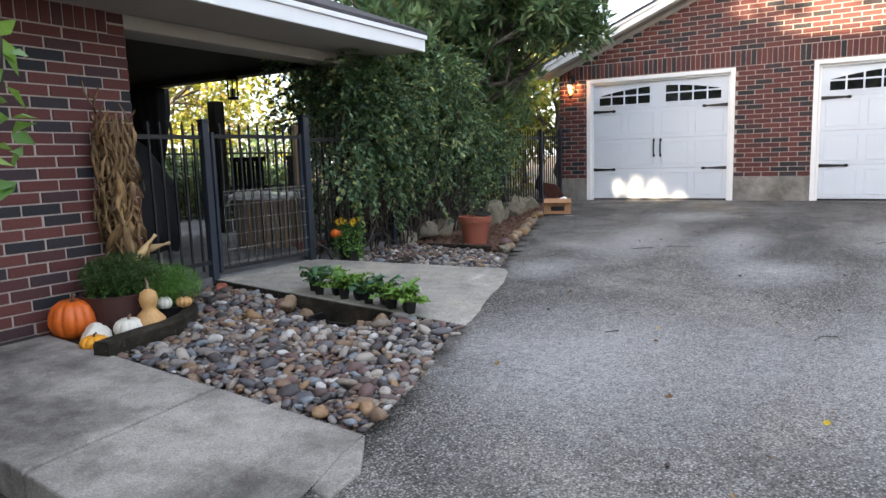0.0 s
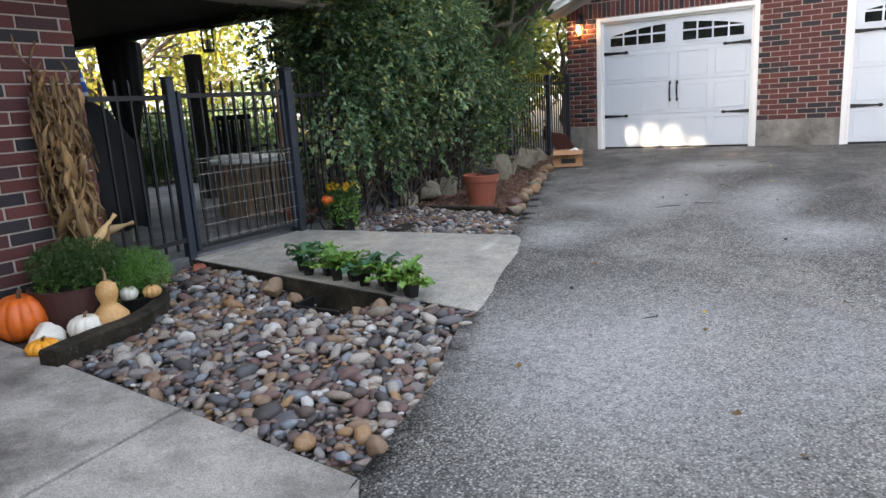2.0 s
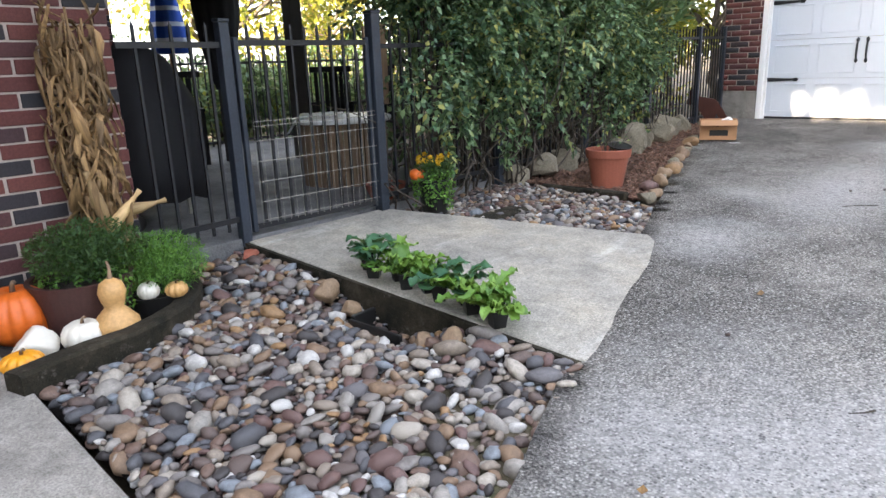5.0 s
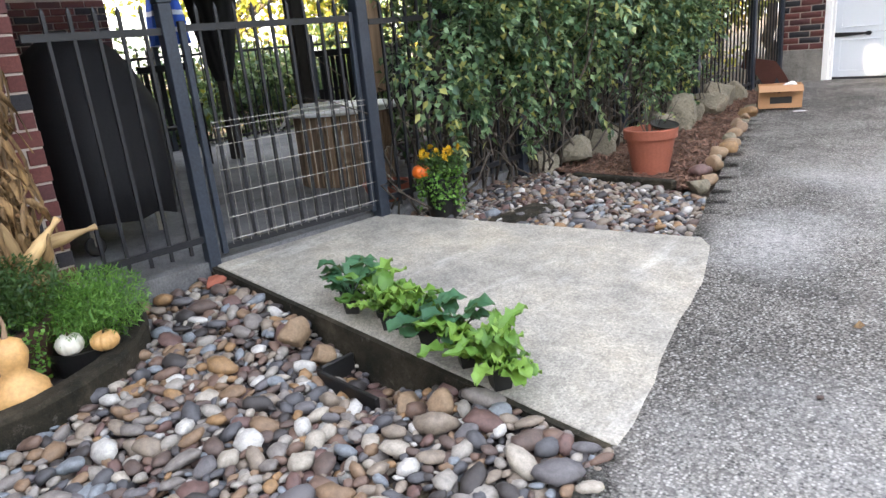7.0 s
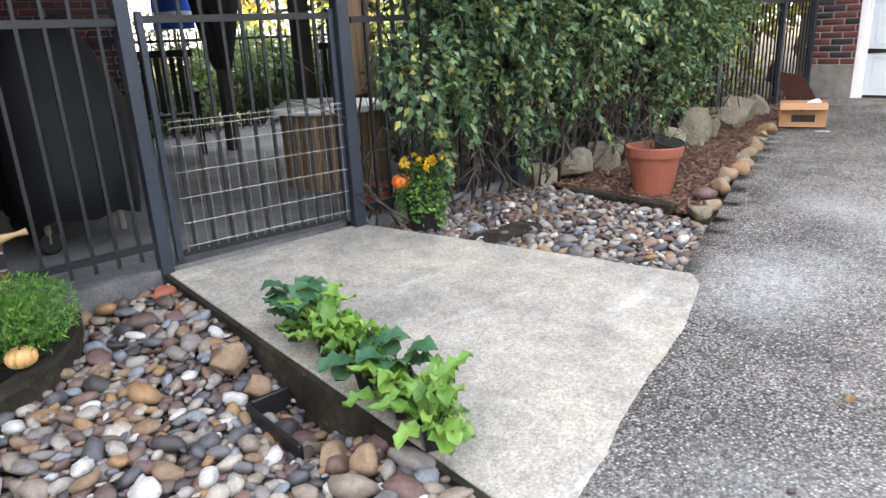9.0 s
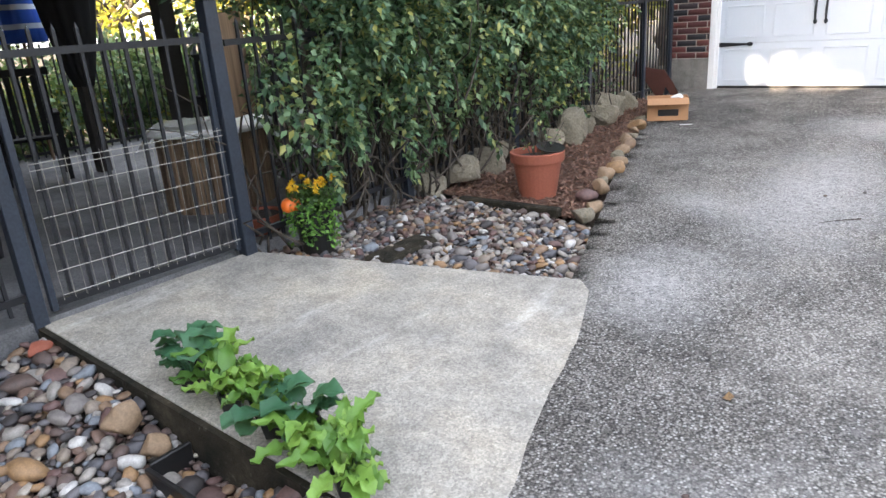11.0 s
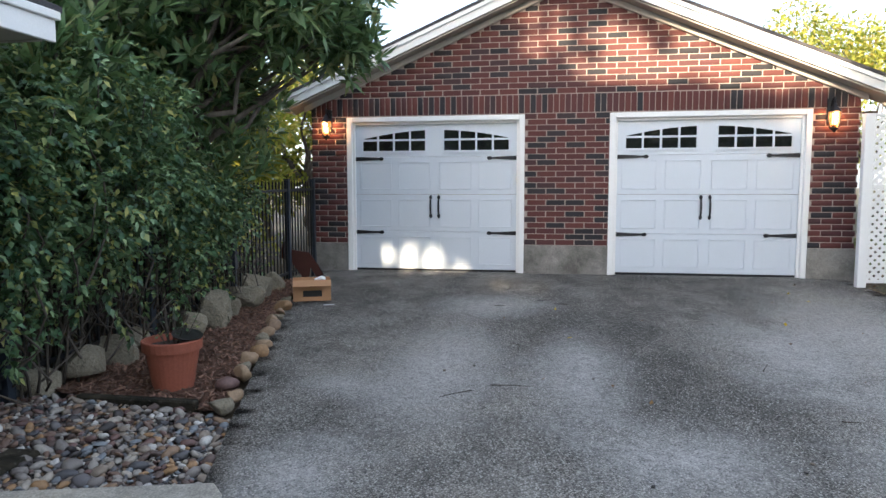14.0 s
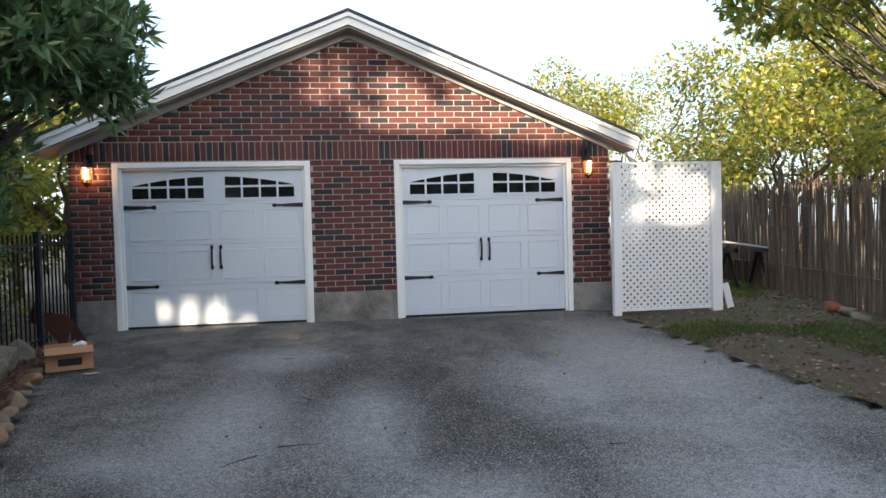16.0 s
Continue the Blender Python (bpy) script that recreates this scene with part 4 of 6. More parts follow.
# unseen trees added to the south, behind the drive, to shade the whole forecourt
# openings cut in that foliage to shape the sun patches, named by where their light falls on the plane of the garage
# front: across, up, half-width, half-height, share of leaves gone
SUN_GAPS = ((-3.02, 1.48, 0.04, 0.18, 1.0), (-2.66, 1.47, 0.06, 0.22, 1.0), (-2.28, 1.44, 0.07, 0.18, 1.0), (-1.90, 1.34, 0.08, 0.06, 1.0), (-2.3, 1.19, 0.8, -0.07, 1.0), (-1.1, 1.02, 0.6, 0.05, 1.0),
        (0.7, 4.08, 1.0, 0.14, 1.0), (2.1, 4.05, 0.9, 0.22, 1.0), (-0.2, 4.42, 0.8, 0.18, 0.90), (0.8, 4.58, 0.9, 0.22, 0.88), (-0.9, 4.72, 0.5, 0.22, 0.84), (1.5, 4.35, 0.6, 0.12, 0.97), (3.2, 3.6, 0.8, 0.6, 0.8),
        (6.6, 1.1, 0.45, 0.55, 1.0), (5.9, 2.0, 0.6, 0.4, 0.9), (4.2, 2.75, 0.35, 0.35, 0.95), (3.65, 2.55, 0.2, 0.4, 0.95))


def leaves_left(r, P):
    """Which of the leaves at P stay, outside the openings."""
    run = GY - P[:, 1]
    u, w = P[:, 0] + run * 0.0262, P[:, 2] - run * 0.2494
    stay = np.ones(len(P), bool)
    for gu, gw, hu, hw, share in SUN_GAPS:
        stay &= ~((((u - gu) / (hu + 0.10)) ** 2 + ((w - gw) / (hw + 0.13)) ** 2 < 1) & (r.random(len(P)) < share))
    return stay


def shade_tree(seed, x, y, top, s):
    r = np.random.default_rng(seed)
    cl = [(x + r.uniform(-1, 1) * s, y + r.uniform(-1, 1) * 1.4, r.uniform(0.8, top - 0.9), r.uniform(0.9, 1.5), 0.85) for _ in range(36)]
    cl += [(x + r.uniform(-1, 1) * s, y + r.uniform(-1, 1) * 1.2, top - r.uniform(0.7, 1.3), r.uniform(0.6, 1.0), 0.85) for _ in range(9)]
    root = thing("street_tree", "broad dense unseen tree added to shade the forecourt", "tree", (x, y, 0.3))
    bm = tube([(0, 0, -0.1), (0.06, 0.04, top * 0.25), (0.0, 0.08, top * 0.55)], [0.22, 0.18, 0.10], 10)
    for cx, cy, cz, cr, f in cl[::4]:
        tube(*limb(r, (0, 0.06, top * r.uniform(0.2, 0.5)), (cx - x, cy - y, cz - 0.3), 0.05, 0.015, 0.2), 5, bm)
    part("trunk", bm, BARK, root, smooth=True)
    P, W = [], []
    for cx, cy, cz, cr, f in cl:
        p, d = blob_points(r, (cx, cy, cz), (cr, cr, cr * f), int(215 * cr * cr), 0.3)
        P.append(p), W.append(d + r.normal(size=d.shape) * 0.7)
    P, W = np.concatenate(P), np.concatenate(W)
    stay = leaves_left(r, P + W / np.linalg.norm(W, axis=1, keepdims=True) * 0.19)
    part("crown", leaf_mesh("crown", P[stay] - np.array([x, y, 0.3]), W[stay], 0.38, 0.28, LEAF_VINE, r), LEAF_VINE, root)


for i, (x, y, top) in enumerate(((-12.2, -13, 7.0), (-9.6, -13, 7.4), (-6.6, -13.2, 12.4), (-3.6, -13, 12.2), (-0.9, -13.2, 11.6), (1.9, -13, 9.6), (5.0, -13.4, 8.6), (8.4, -13, 8.6), (12, -13, 9.2), (16, -12, 9.2), (-8.1, -15.2, 7.8), (-5.2, -15.4, 12.3), (-2.3, -15.2, 12.0), (0.5, -15.3, 10.9))):
    shade_tree(90 + i, x + 2.0, y, top, 1.9)


# ---- pebbles ----
def pebble_meshes(rng, n=10):
    out = []
    for k in range(n):
        bm = bmesh.new()
        bmesh.ops.create_icosphere(bm, subdivisions=2, radius=1.0)
        ph = rng.uniform(0, 50, 3)
        for v in bm.verts:
            c = v.co.copy()
            v.co *= 1 + 0.42 * noise.noise(Vector(ph) + c * 0.9) + 0.16 * noise.noise(Vector(ph) + c * 2.1)
            v.co.z *= 0.56
            v.co.y *= 0.72
        out.append(mesh_of(bm, "pebble", PEBBLE, True))
    return out


PEBBLE_SHAPES = pebble_meshes(np.random.default_rng(3), 12)


def joined(name, placed, mat, smooth=True):
    """One mesh from many (mesh, pose) pairs."""
    V, F, k = [], [], 0
    cache = {}
    for me, m in placed:
        if me.name not in cache:
            me.calc_loop_triangles()
            cache[me.name] = (np.array([v.co for v in me.vertices]), np.array([t.vertices for t in me.loop_triangles]))
        co, tri = cache[me.name]
        a = np.array(m)
        V.append(co @ a[:3, :3].T + a[:3, 3])
        F.append(tri + k)
        k += len(co)
    return raw_mesh(name, np.concatenate(V), np.concatenate(F), mat, smooth)


def pebble_field(name, label, outline, zf, sizes, seed, tries, near, keep=None):
    r = np.random.default_rng(seed)
    root = thing(name, label, "pebbles", group="pebble beds")
    inside = inside_polygon(outline)
    xs, ys = [p[0] for p in outline], [p[1] for p in outline]
    rows = []
    for layer, lift in ((0, 0.0), (1, 0.6)):
        spots = scatter(r, inside, min(xs), min(ys), max(xs), max(ys), lambda: sizes[int(r.integers(len(sizes)))] * r.uniform(0.75, 1.2), tries if layer == 0 else tries // 3)
        for x, y, s in spots:
            if keep and not keep(x, y):
                continue
            m = pose(x, y, zf(x, y) + s * 0.30 + lift * 0.055, r.normal() * 17, r.normal() * 17, r.uniform(0, 360)) @ Matrix.Diagonal((s * 1.25, s * 1.2 * r.uniform(0.8, 1.15), s * r.uniform(0.75, 1.35), 1))
            rows.append((PEBBLE_SHAPES[int(r.integers(12))], m))
    rows.sort(key=lambda q: (q[1].translation - near).length)
    for me, m in rows[:290]:
        ob = part("pebble", me, PEBBLE, root)
        ob.matrix_basis = m
    if rows[290:]:
        rest = part("pebble_rest", joined("pebble_rest", rows[290:], PEBBLE), PEBBLE, root)
        tagged(rest, kind="stuff")
    return root


pebble_field("pebble_bed", "rounded river pebbles in browns, greys and white", PEBBLES_NEAR, bed_z, (0.016, 0.020, 0.025, 0.029, 0.032, 0.036, 0.040, 0.045, 0.056), 21, 60000, Vector((-2.0, 3.4, 1.0)))
pebble_field("pebble_bed", "small rounded river pebbles before the mulch bed", PEBBLES_FAR, far_bed_z, (0.014, 0.019, 0.024, 0.030, 0.038), 22, 40000, Vector((-2.8, 6.3, 1.0)))


def rock(rng, size, flat=0.75, cuts=9, rough=1.0):
    """A stone: a ball cut by planes and roughened."""
    bm = bmesh.new()
    bmesh.ops.create_icosphere(bm, subdivisions=3, radius=1.0)
    ph = Vector(rng.uniform(0, 90, 3))
    planes = []
    for _ in range(cuts):
        d = Vector(rng.normal(size=3)).normalized()
        planes.append((d, rng.uniform(0.42, 0.78)))
    for v in bm.verts:
        c = v.co.copy()
        p = c * (1 + 0.30 * noise.noise(ph + c * 0.7))
        for d, far in planes:
            o = p.dot(d) - far
            if o > 0:
                p -= d * o * 0.98
        p *= 1 + rough * (0.07 * noise.noise(ph + c * 3.1) + 0.035 * noise.noise(ph + c * 8))
        v.co = Vector((p.x, p.y, p.z * flat)) * size
    return bm


r = np.random.default_rng(31)
for x, y, s, tone in ((-3.03, 4.26, 0.085, COBBLE), (-2.89, 4.27, 0.06, COBBLE), (-2.33, 4.25, 0.075, COBBLE), (-2.16, 4.27, 0.06, COBBLE)):
    solo("cobble", rock(r, s, 0.85), tone, "large rounded brown cobble beside the drain", "stone", "large cobbles", smooth=True, at=pose(x, y, bed_z(x, y) + s * 0.55 + (0.06 if x < -2.6 else 0.03), 0, 0, r.uniform(0, 360)))
# upright edging rocks behind the mulch, and the low ones along the drive
for x, y, s, f in ((-3.98, 7.28, 0.16, 1.1), (-3.83, 7.62, 0.20, 1.0), (-3.92, 8.02, 0.19, 0.8), (-4.0, 8.4, 0.18, 0.8), (-3.80, 8.9, 0.20, 1.1), (-3.72, 9.25, 0.22, 1.2), (-3.86, 9.7, 0.20, 1.0), (-3.88, 10.15, 0.24, 1.0), (-3.95, 10.65, 0.22, 1.0), (-4.0, 11.15, 0.20, 0.9)):
    solo("edging_rock", rock(r, s * 0.95, f * r.uniform(0.8, 1.1), 8, 1.1), ROCK, "rough upright grey limestone rock edging the mulch", "rock", "edging rocks", at=pose(x, y, mulch_z(x, y) + s * f * 0.45, r.normal() * 8, r.normal() * 8, r.uniform(0, 360)))
EDGE_TONES = (ROCK, COBBLE, PEBBLE, COBBLE)
for k in range(17):
    y = 7.22 + k * 0.205
    x = -2.60 - (y - 7.2) * 0.283 + r.normal() * 0.025
    s = r.uniform(0.065, 0.108)
    solo("border_stone", rock(r, s * 0.92, 0.75, 5, 0.6), EDGE_TONES[k % 4], "rounded tan border stone beside the driveway", "stone", "border stones", smooth=True, at=pose(x, y, drive_z(x, y) + s * 0.32, 0, 0, r.uniform(0, 360)))
solo("sleeper", boxes((-3.62, 7.20, 1.0, -2.78, 7.27, 1.15), bevel=0.01), CURB, "dark rotting timber edge of the mulch bed", "edging")
solo("slab_curb", prism([(-4.02, 4.362), (-1.57, 4.382), (-1.56, 4.408), (-4.02, 4.388)], 0.72, lambda x, y: slab_z(x, y) - 0.004), CURB, "dark mossy concrete edge of the slab", "curb", kind="structure")
solo("drain_box", boxes((-2.80, 4.18, 0.70, -2.42, 4.20, 0.985), (-2.80, 4.20, 0.70, -2.78, 4.36, 1.0), bevel=0.004), BLACKPLASTIC, "black sunken drain surround beside the slab", "drain")
solo("brick_bit", rock(r, 0.055, 0.7), TERRACOTTA, "broken red brick piece beside the gate post", "brick", at=pose(-3.86, 4.30, 1.13))
solo("stepping_block", boxes((-3.42, 5.95, 0.98, -3.22, 6.45, 1.115), bevel=0.02), CURB, "dark flat stone block among the pebbles", "stone")

# wood chips over the mulch
chip_xy = scatter(r, inside_polygon(MULCH_OUT), -4.6, 7.2, -2.6, 11.9, lambda: 0.012 * r.uniform(0.7, 1.6), 9000)
cm = bmesh.new()
box(cm, -1, -0.28, -0.10, 1, 0.28, 0.10)
chip = mesh_of(cm, "chip", MULCH)
chips = [(chip, pose(x, y, mulch_z(x, y) + 0.012, r.normal() * 20, r.normal() * 25, r.uniform(0, 360)) @ Matrix.Diagonal((s * 1.7, s * 1.5, s * 1.5, 1))) for x, y, s in chip_xy]
CHIP = grain_material("chip_wood", (0.10, 0.05, 0.035), (0.30, 0.17, 0.11), (40, 40, 40))
solo("mulch_chips", joined("mulch_chips", chips, CHIP, False), CHIP, "shredded reddish bark chips", "mulch", kind="stuff")

# fallen leaves on the drive
for k in range(46):
    x, y = r.uniform(-1.4, 3.1), r.uniform(1.0, 12.3)
    lm = leaf_mesh("fallen_leaf", [(0, 0, 0)], [(1, 0, 0.05)], r.uniform(0.03, 0.048), 0.03, FLOWER if k % 3 == 0 else HUSK, r)
    solo("fallen_leaf", lm, HUSK, "dry fallen leaf on the driveway", "leaf", "fallen leaves", at=pose(x, y, drive_z(x, y) + 0.014, 0, 0, r.uniform(0, 360)))

# ---- gate mesh ----
mesh_bm = [tube([(-3.975 + 0.01, 4.50, 1.30 + h), (-3.90, 5.47, 1.30 + h)], 0.0019, 5) for h in (0.0, 0.12, 0.25, 0.38, 0.51, 0.60, 0.63)]
for b in mesh_bm:
    part("mesh_wire", b, WIRE, gate, "pale galvanised mesh wire")
for k in range(19):
    y = 4.50 + k * 0.0524
    part("mesh_wire", tube([(-3.972 + (y - 4.5) * 0.072, y, 1.27), (-3.972 + (y - 4.5) * 0.072, y, 1.945)], 0.0013, 4), WIRE, gate)

# ---- planter corner ----
ARC = [(-3.13, 2.76), (-3.17, 2.90), (-3.20, 3.08), (-3.22, 3.26), (-3.27, 3.42), (-3.36, 3.57), (-3.50, 3.70), (-3.66, 3.80), (-3.82, 3.86), (-3.96, 3.89)]


def planter_wall():
    bm, rows = bmesh.new(), []
    for i, (x, y) in enumerate(ARC):
        ax, ay = ARC[max(0, i - 1)]
        bx, by = ARC[min(len(ARC) - 1, i + 1)]
        d = Vector((by - ay, ax - bx)).normalized() * 0.055
        w = 0.008 * noise.noise((x * 9, y * 9, 0))
        rows.append([bm.verts.new((x + s * d.x * k, y + s * d.y * k, z + w)) for s, k, z in ((1, 1.0, 0.80), (1, 1.0, 1.115), (1, 0.75, 1.13), (-1, 0.75, 1.13), (-1, 1.0, 1.115), (-1, 1.0, 0.80))])
    for p, q in zip(rows, rows[1:]):
        for k in range(6):
            bm.faces.new((p[k], p[(k + 1) % 6], q[(k + 1) % 6], q[k]))
    bm.faces.new(rows[0]), bm.faces.new(rows[-1][::-1])
    bmesh.ops.recalc_face_normals(bm, faces=bm.faces)
    return bm


solo("planter_wall", planter_wall(), CURB, "low curved dark mossy concrete planter wall", "planter", kind="structure")
solo("planter_soil", prism(ARC + [(-3.995, 3.88), (-3.995, 2.86)], 0.8, 1.035), BED, "dark planter soil beside the brick wall", "soil", kind="structure")


def pumpkin(name, label, at, radius, high, mat, lobes=12, stem=0.03, depth=0.075):
    root = thing(name, label, "pumpkin", at)
    prof = [(0.10, 0.03), (0.55, 0.0), (0.86, 0.16), (1.0, 0.42), (0.97, 0.62), (0.80, 0.84), (0.50, 0.97), (0.20, 0.95), (0.05, 0.90)]
    part("body", lathe([(a * radius, b * high) for a, b in prof], lobes * 8, None, (0, 0, 0), lobes, depth), mat, root, smooth=True)
    part("stem", tube([(0, 0, high * 0.88), (0.003, 0.002, high + stem * 0.5), (0.018, 0.008, high + stem)], [stem * 0.5, stem * 0.35, stem * 0.42], 7), WOOD, root, "dry brown stem", True)
    return root


pumpkin("pumpkin", "large ribbed orange pumpkin beside the brick wall", (-3.77, 2.98, 1.035), 0.160, 0.262, PUMPKIN)
pumpkin("pumpkin", "smooth white pumpkin behind the planter wall", (-3.40, 3.13, 1.035), 0.098, 0.135, WHITEPUMP, 10, 0.02, 0.08)
pumpkin("squash", "small yellow ribbed squash behind the planter wall", (-3.36, 2.86, 1.035), 0.088, 0.085, YELLOW, 10, 0.018, 0.2)
pumpkin("pumpkin", "small cream pumpkin on the black bowl", (-3.52, 3.50, 1.145), 0.055, 0.085, WHITEPUMP, 9, 0.012, 0.08)
pumpkin("gourd", "small mottled green and orange gourd", (-3.455, 3.615, 1.14), 0.058, 0.075, GOURD, 9, 0.012, 0.15)
solo("white_stone", rock(r, 0.115, 0.85), WHITEPUMP, "pale angular limestone lump behind the squash", "stone", smooth=True, at=pose(-3.50, 2.95, 1.09, 0, 0, 20))
gour = thing("bottle_gourd", "tan bottle gourd lying in the planter", "gourd", (-3.37, 3.27, 1.04))
part("body", lathe([(0.02, 0.0), (0.075, 0.015), (0.105, 0.06), (0.10, 0.10), (0.06, 0.145), (0.042, 0.165), (0.055, 0.20), (0.063, 0.235), (0.05, 0.28), (0.02, 0.30)], 24), GOURD, gour, smooth=True)
part("stem", tube([(0, 0, 0.295), (-0.01, 0.01, 0.34), (-0.03, 0.01, 0.375)], [0.012, 0.007, 0.006], 6), WOOD, gour)


def pot(name, label, at, r0, r1, high, mat, category="pot", rim=True, fill=None):
    root = thing(name, label, category, at)
    t = 0.018
    prof = [(r0, 0.0), (r1 * 0.97 if rim else r1, high * 0.78), (r1 * 1.07, high * 0.79), (r1 * 1.10, high * 0.98), (r1 * 1.08, high), (r1 * 0.98, high), (r1 * 0.95, high * 0.80), (r0 * 0.9, high * 0.45)] if rim else \
           [(r0, 0.0), (r1, high * 0.9), (r1 * 1.03, high), (r1 * 0.93, high), (r1 * 0.88, high * 0.85), (r0 * 0.8, high * 0.5)]
    part("body", lathe(prof, 32), mat, root, smooth=False)
    part("soil", lathe([(r1 * 0.93, high * 0.78), (r1 * 0.93, high * 0.86), (r1 * 0.3, high * 0.89)], 24), fill or BED, root, "dark potting soil")
    return root


def herbs(name, label, at, radius, high, n, length, width, mat, seed, trail=0, parent=None):
    q = np.random.default_rng(seed)
    root = thing(name, label, "plant", at)
    P, d = blob_points(q, (0, 0, high * 0.45), (radius, radius, high * 0.6), n, 0.25)
    P = P[P[:, 2] > -0.02]
    d = P - np.array([0, 0, -0.05])
    part("foliage", leaf_mesh("foliage", P, d + q.normal(size=d.shape) * 0.35, length, width, mat, q, 0.1), mat, root)
    for k in range(26):
        a, e = q.uniform(0, 2 * math.pi), q.uniform(0.3, 0.9) * radius
        stem = tube([(0.25 * e * math.cos(a), 0.25 * e * math.sin(a), -0.06), (0.6 * e * math.cos(a), 0.6 * e * math.sin(a), high * 0.4), (e * math.cos(a), e * math.sin(a), high * 0.75)], 0.003, 4)
        part("stalk", stem, mat, root)
    for k in range(trail):
        a = -2.2 + q.uniform(0, 2.6)
        pts = [Vector((radius * 0.8 * math.cos(a), radius * 0.8 * math.sin(a), 0.02 - j * 0.035)) + Vector(q.normal(size=3)) * 0.006 for j in range(int(q.integers(4, 9)))]
        PP = np.repeat(np.array([list(p) for p in pts]), 7, 0) + q.normal(size=(len(pts) * 7, 3)) * 0.012
        part("trailing_stem", leaf_mesh("trailing_stem", PP, q.normal(size=PP.shape), 0.022, 0.018, LEAF_FERN, q, 0.1), LEAF_FERN, root, "bright green trailing creeper")
    return root


pot("brown_pot", "dark brown glazed planter pot", (-3.70, 3.26, 1.03), 0.19, 0.235, 0.27, DARKPOT, rim=False)
herbs("herb", "dark green bushy herb spilling from the brown pot", (-3.70, 3.31, 1.31), 0.27, 0.24, 5600, 0.030, 0.010, LEAF_HERB, 51, 12)
pot("black_bowl", "low black plastic planting bowl", (-3.62, 3.58, 1.03), 0.14, 0.17, 0.12, BLACKPLASTIC, rim=False)
herbs("asparagus_fern", "feathery bright green fern in the black bowl", (-3.66, 3.63, 1.16), 0.25, 0.26, 6500, 0.034, 0.006, LEAF_FERN, 52)


def corn_stalks():
    """A tied bundle of dry maize stalks with hanging husks and cobs."""
    q = np.random.default_rng(61)
    root = thing("corn_stalk_bundle", "tied bundle of dry tan corn stalks against the wall", "corn stalks", (-3.885, 3.46, 1.05))
    for k in range(17):
        a, e = q.uniform(0, 6.28), q.uniform(0.01, 0.07)
        x, y = e * math.cos(a), e * math.sin(a)
        top = q.uniform(1.25, 1.52)
        part("stalk", tube([(x * 1.2, y * 1.2, 0), (x, y, 0.6), (x * 1.4 + q.normal() * 0.02, y * 1.5 + q.normal() * 0.03, top)], [0.013, 0.011, 0.006], 6), HUSK, root, smooth=True)
    for k in range(285):
        z = q.uniform(0.18, 1.46)
        a = q.uniform(0, 6.28)
        out = Vector((math.cos(a), math.sin(a), 0))
        up = 1 if q.random() < 0.3 else -1
        L = q.uniform(0.10, 0.32)
        w = q.uniform(0.005, 0.021)
        side = Vector((-out.y, out.x, 0))
        bm, prev = bmesh.new(), None
        for j in range(6):
            s = j / 5
            c = out * (0.025 + 0.045 * math.sin(k * 2.1) ** 2 + 0.12 * L * math.sin(s * 2.4) * 2) + Vector((0, 0, z + up * L * s * s * 0.9 + 0.03 * math.sin(s * 3))) + side * (0.05 * math.sin(s * 3 + k) + 0.11 * s * math.cos(k * 1.7))
            hw = w * math.sin(math.pi * (0.15 + 0.83 * s)) + 0.002
            tw = side * math.cos(s * 5 + k) + out * 0.9 * math.sin(s * 5 + k) + Vector((0, 0, 0.3 * math.sin(k + s * 5)))
            row = (bm.verts.new(c - tw * hw), bm.verts.new(c + out * 0.011), bm.verts.new(c + tw * hw))
            if prev:
                bm.faces.new((prev[0], prev[1], row[1], row[0])), bm.faces.new((prev[1], prev[2], row[2], row[1]))
            prev = row
        part("husk_leaf", bm, HUSK, root, smooth=True)
    for z, a, tilt in ((0.42, 0.9, 20), (0.60, -1.1, -35), (0.36, 0.55, 75), (0.95, -0.4, 10), (0.30, 0.2, 160)):
        bm = lathe([(0.006, -0.10), (0.022, -0.08), (0.030, -0.02), (0.027, 0.05), (0.012, 0.11), (0.004, 0.16)], 10)
        c = part("corn_cob", bm, HUSK, root, "dry corn ear in its husk", True)
        c.matrix_basis = pose(0.13 * math.cos(a), 0.13 * math.sin(a), z, tilt, 25, math.degrees(a))
    for x, y, z, rx, ry, rz in ((0.07, 0.14, 0.50, -82, 8, -6), (0.11, 0.05, 0.47, -40, 14, -4), (0.12, -0.03, 0.56, 16, 12, 0)):
        bm = lathe([(0.010, -0.13), (0.026, -0.10), (0.033, -0.03), (0.030, 0.05), (0.016, 0.11), (0.010, 0.15), (0.016, 0.19)], 9)
        c = part("corn_cob", bm, EARHUSK, root, "pale dry corn ear with a frayed tip", True)
        c.matrix_basis = pose(x, y, z, rx, ry, rz)
    part("twine", lathe([(0.088, 0.0), (0.093, 0.01), (0.088, 0.02)], 20, None, (0, 0, 0.78)), HUSK, root)
    return root


corn_stalks()

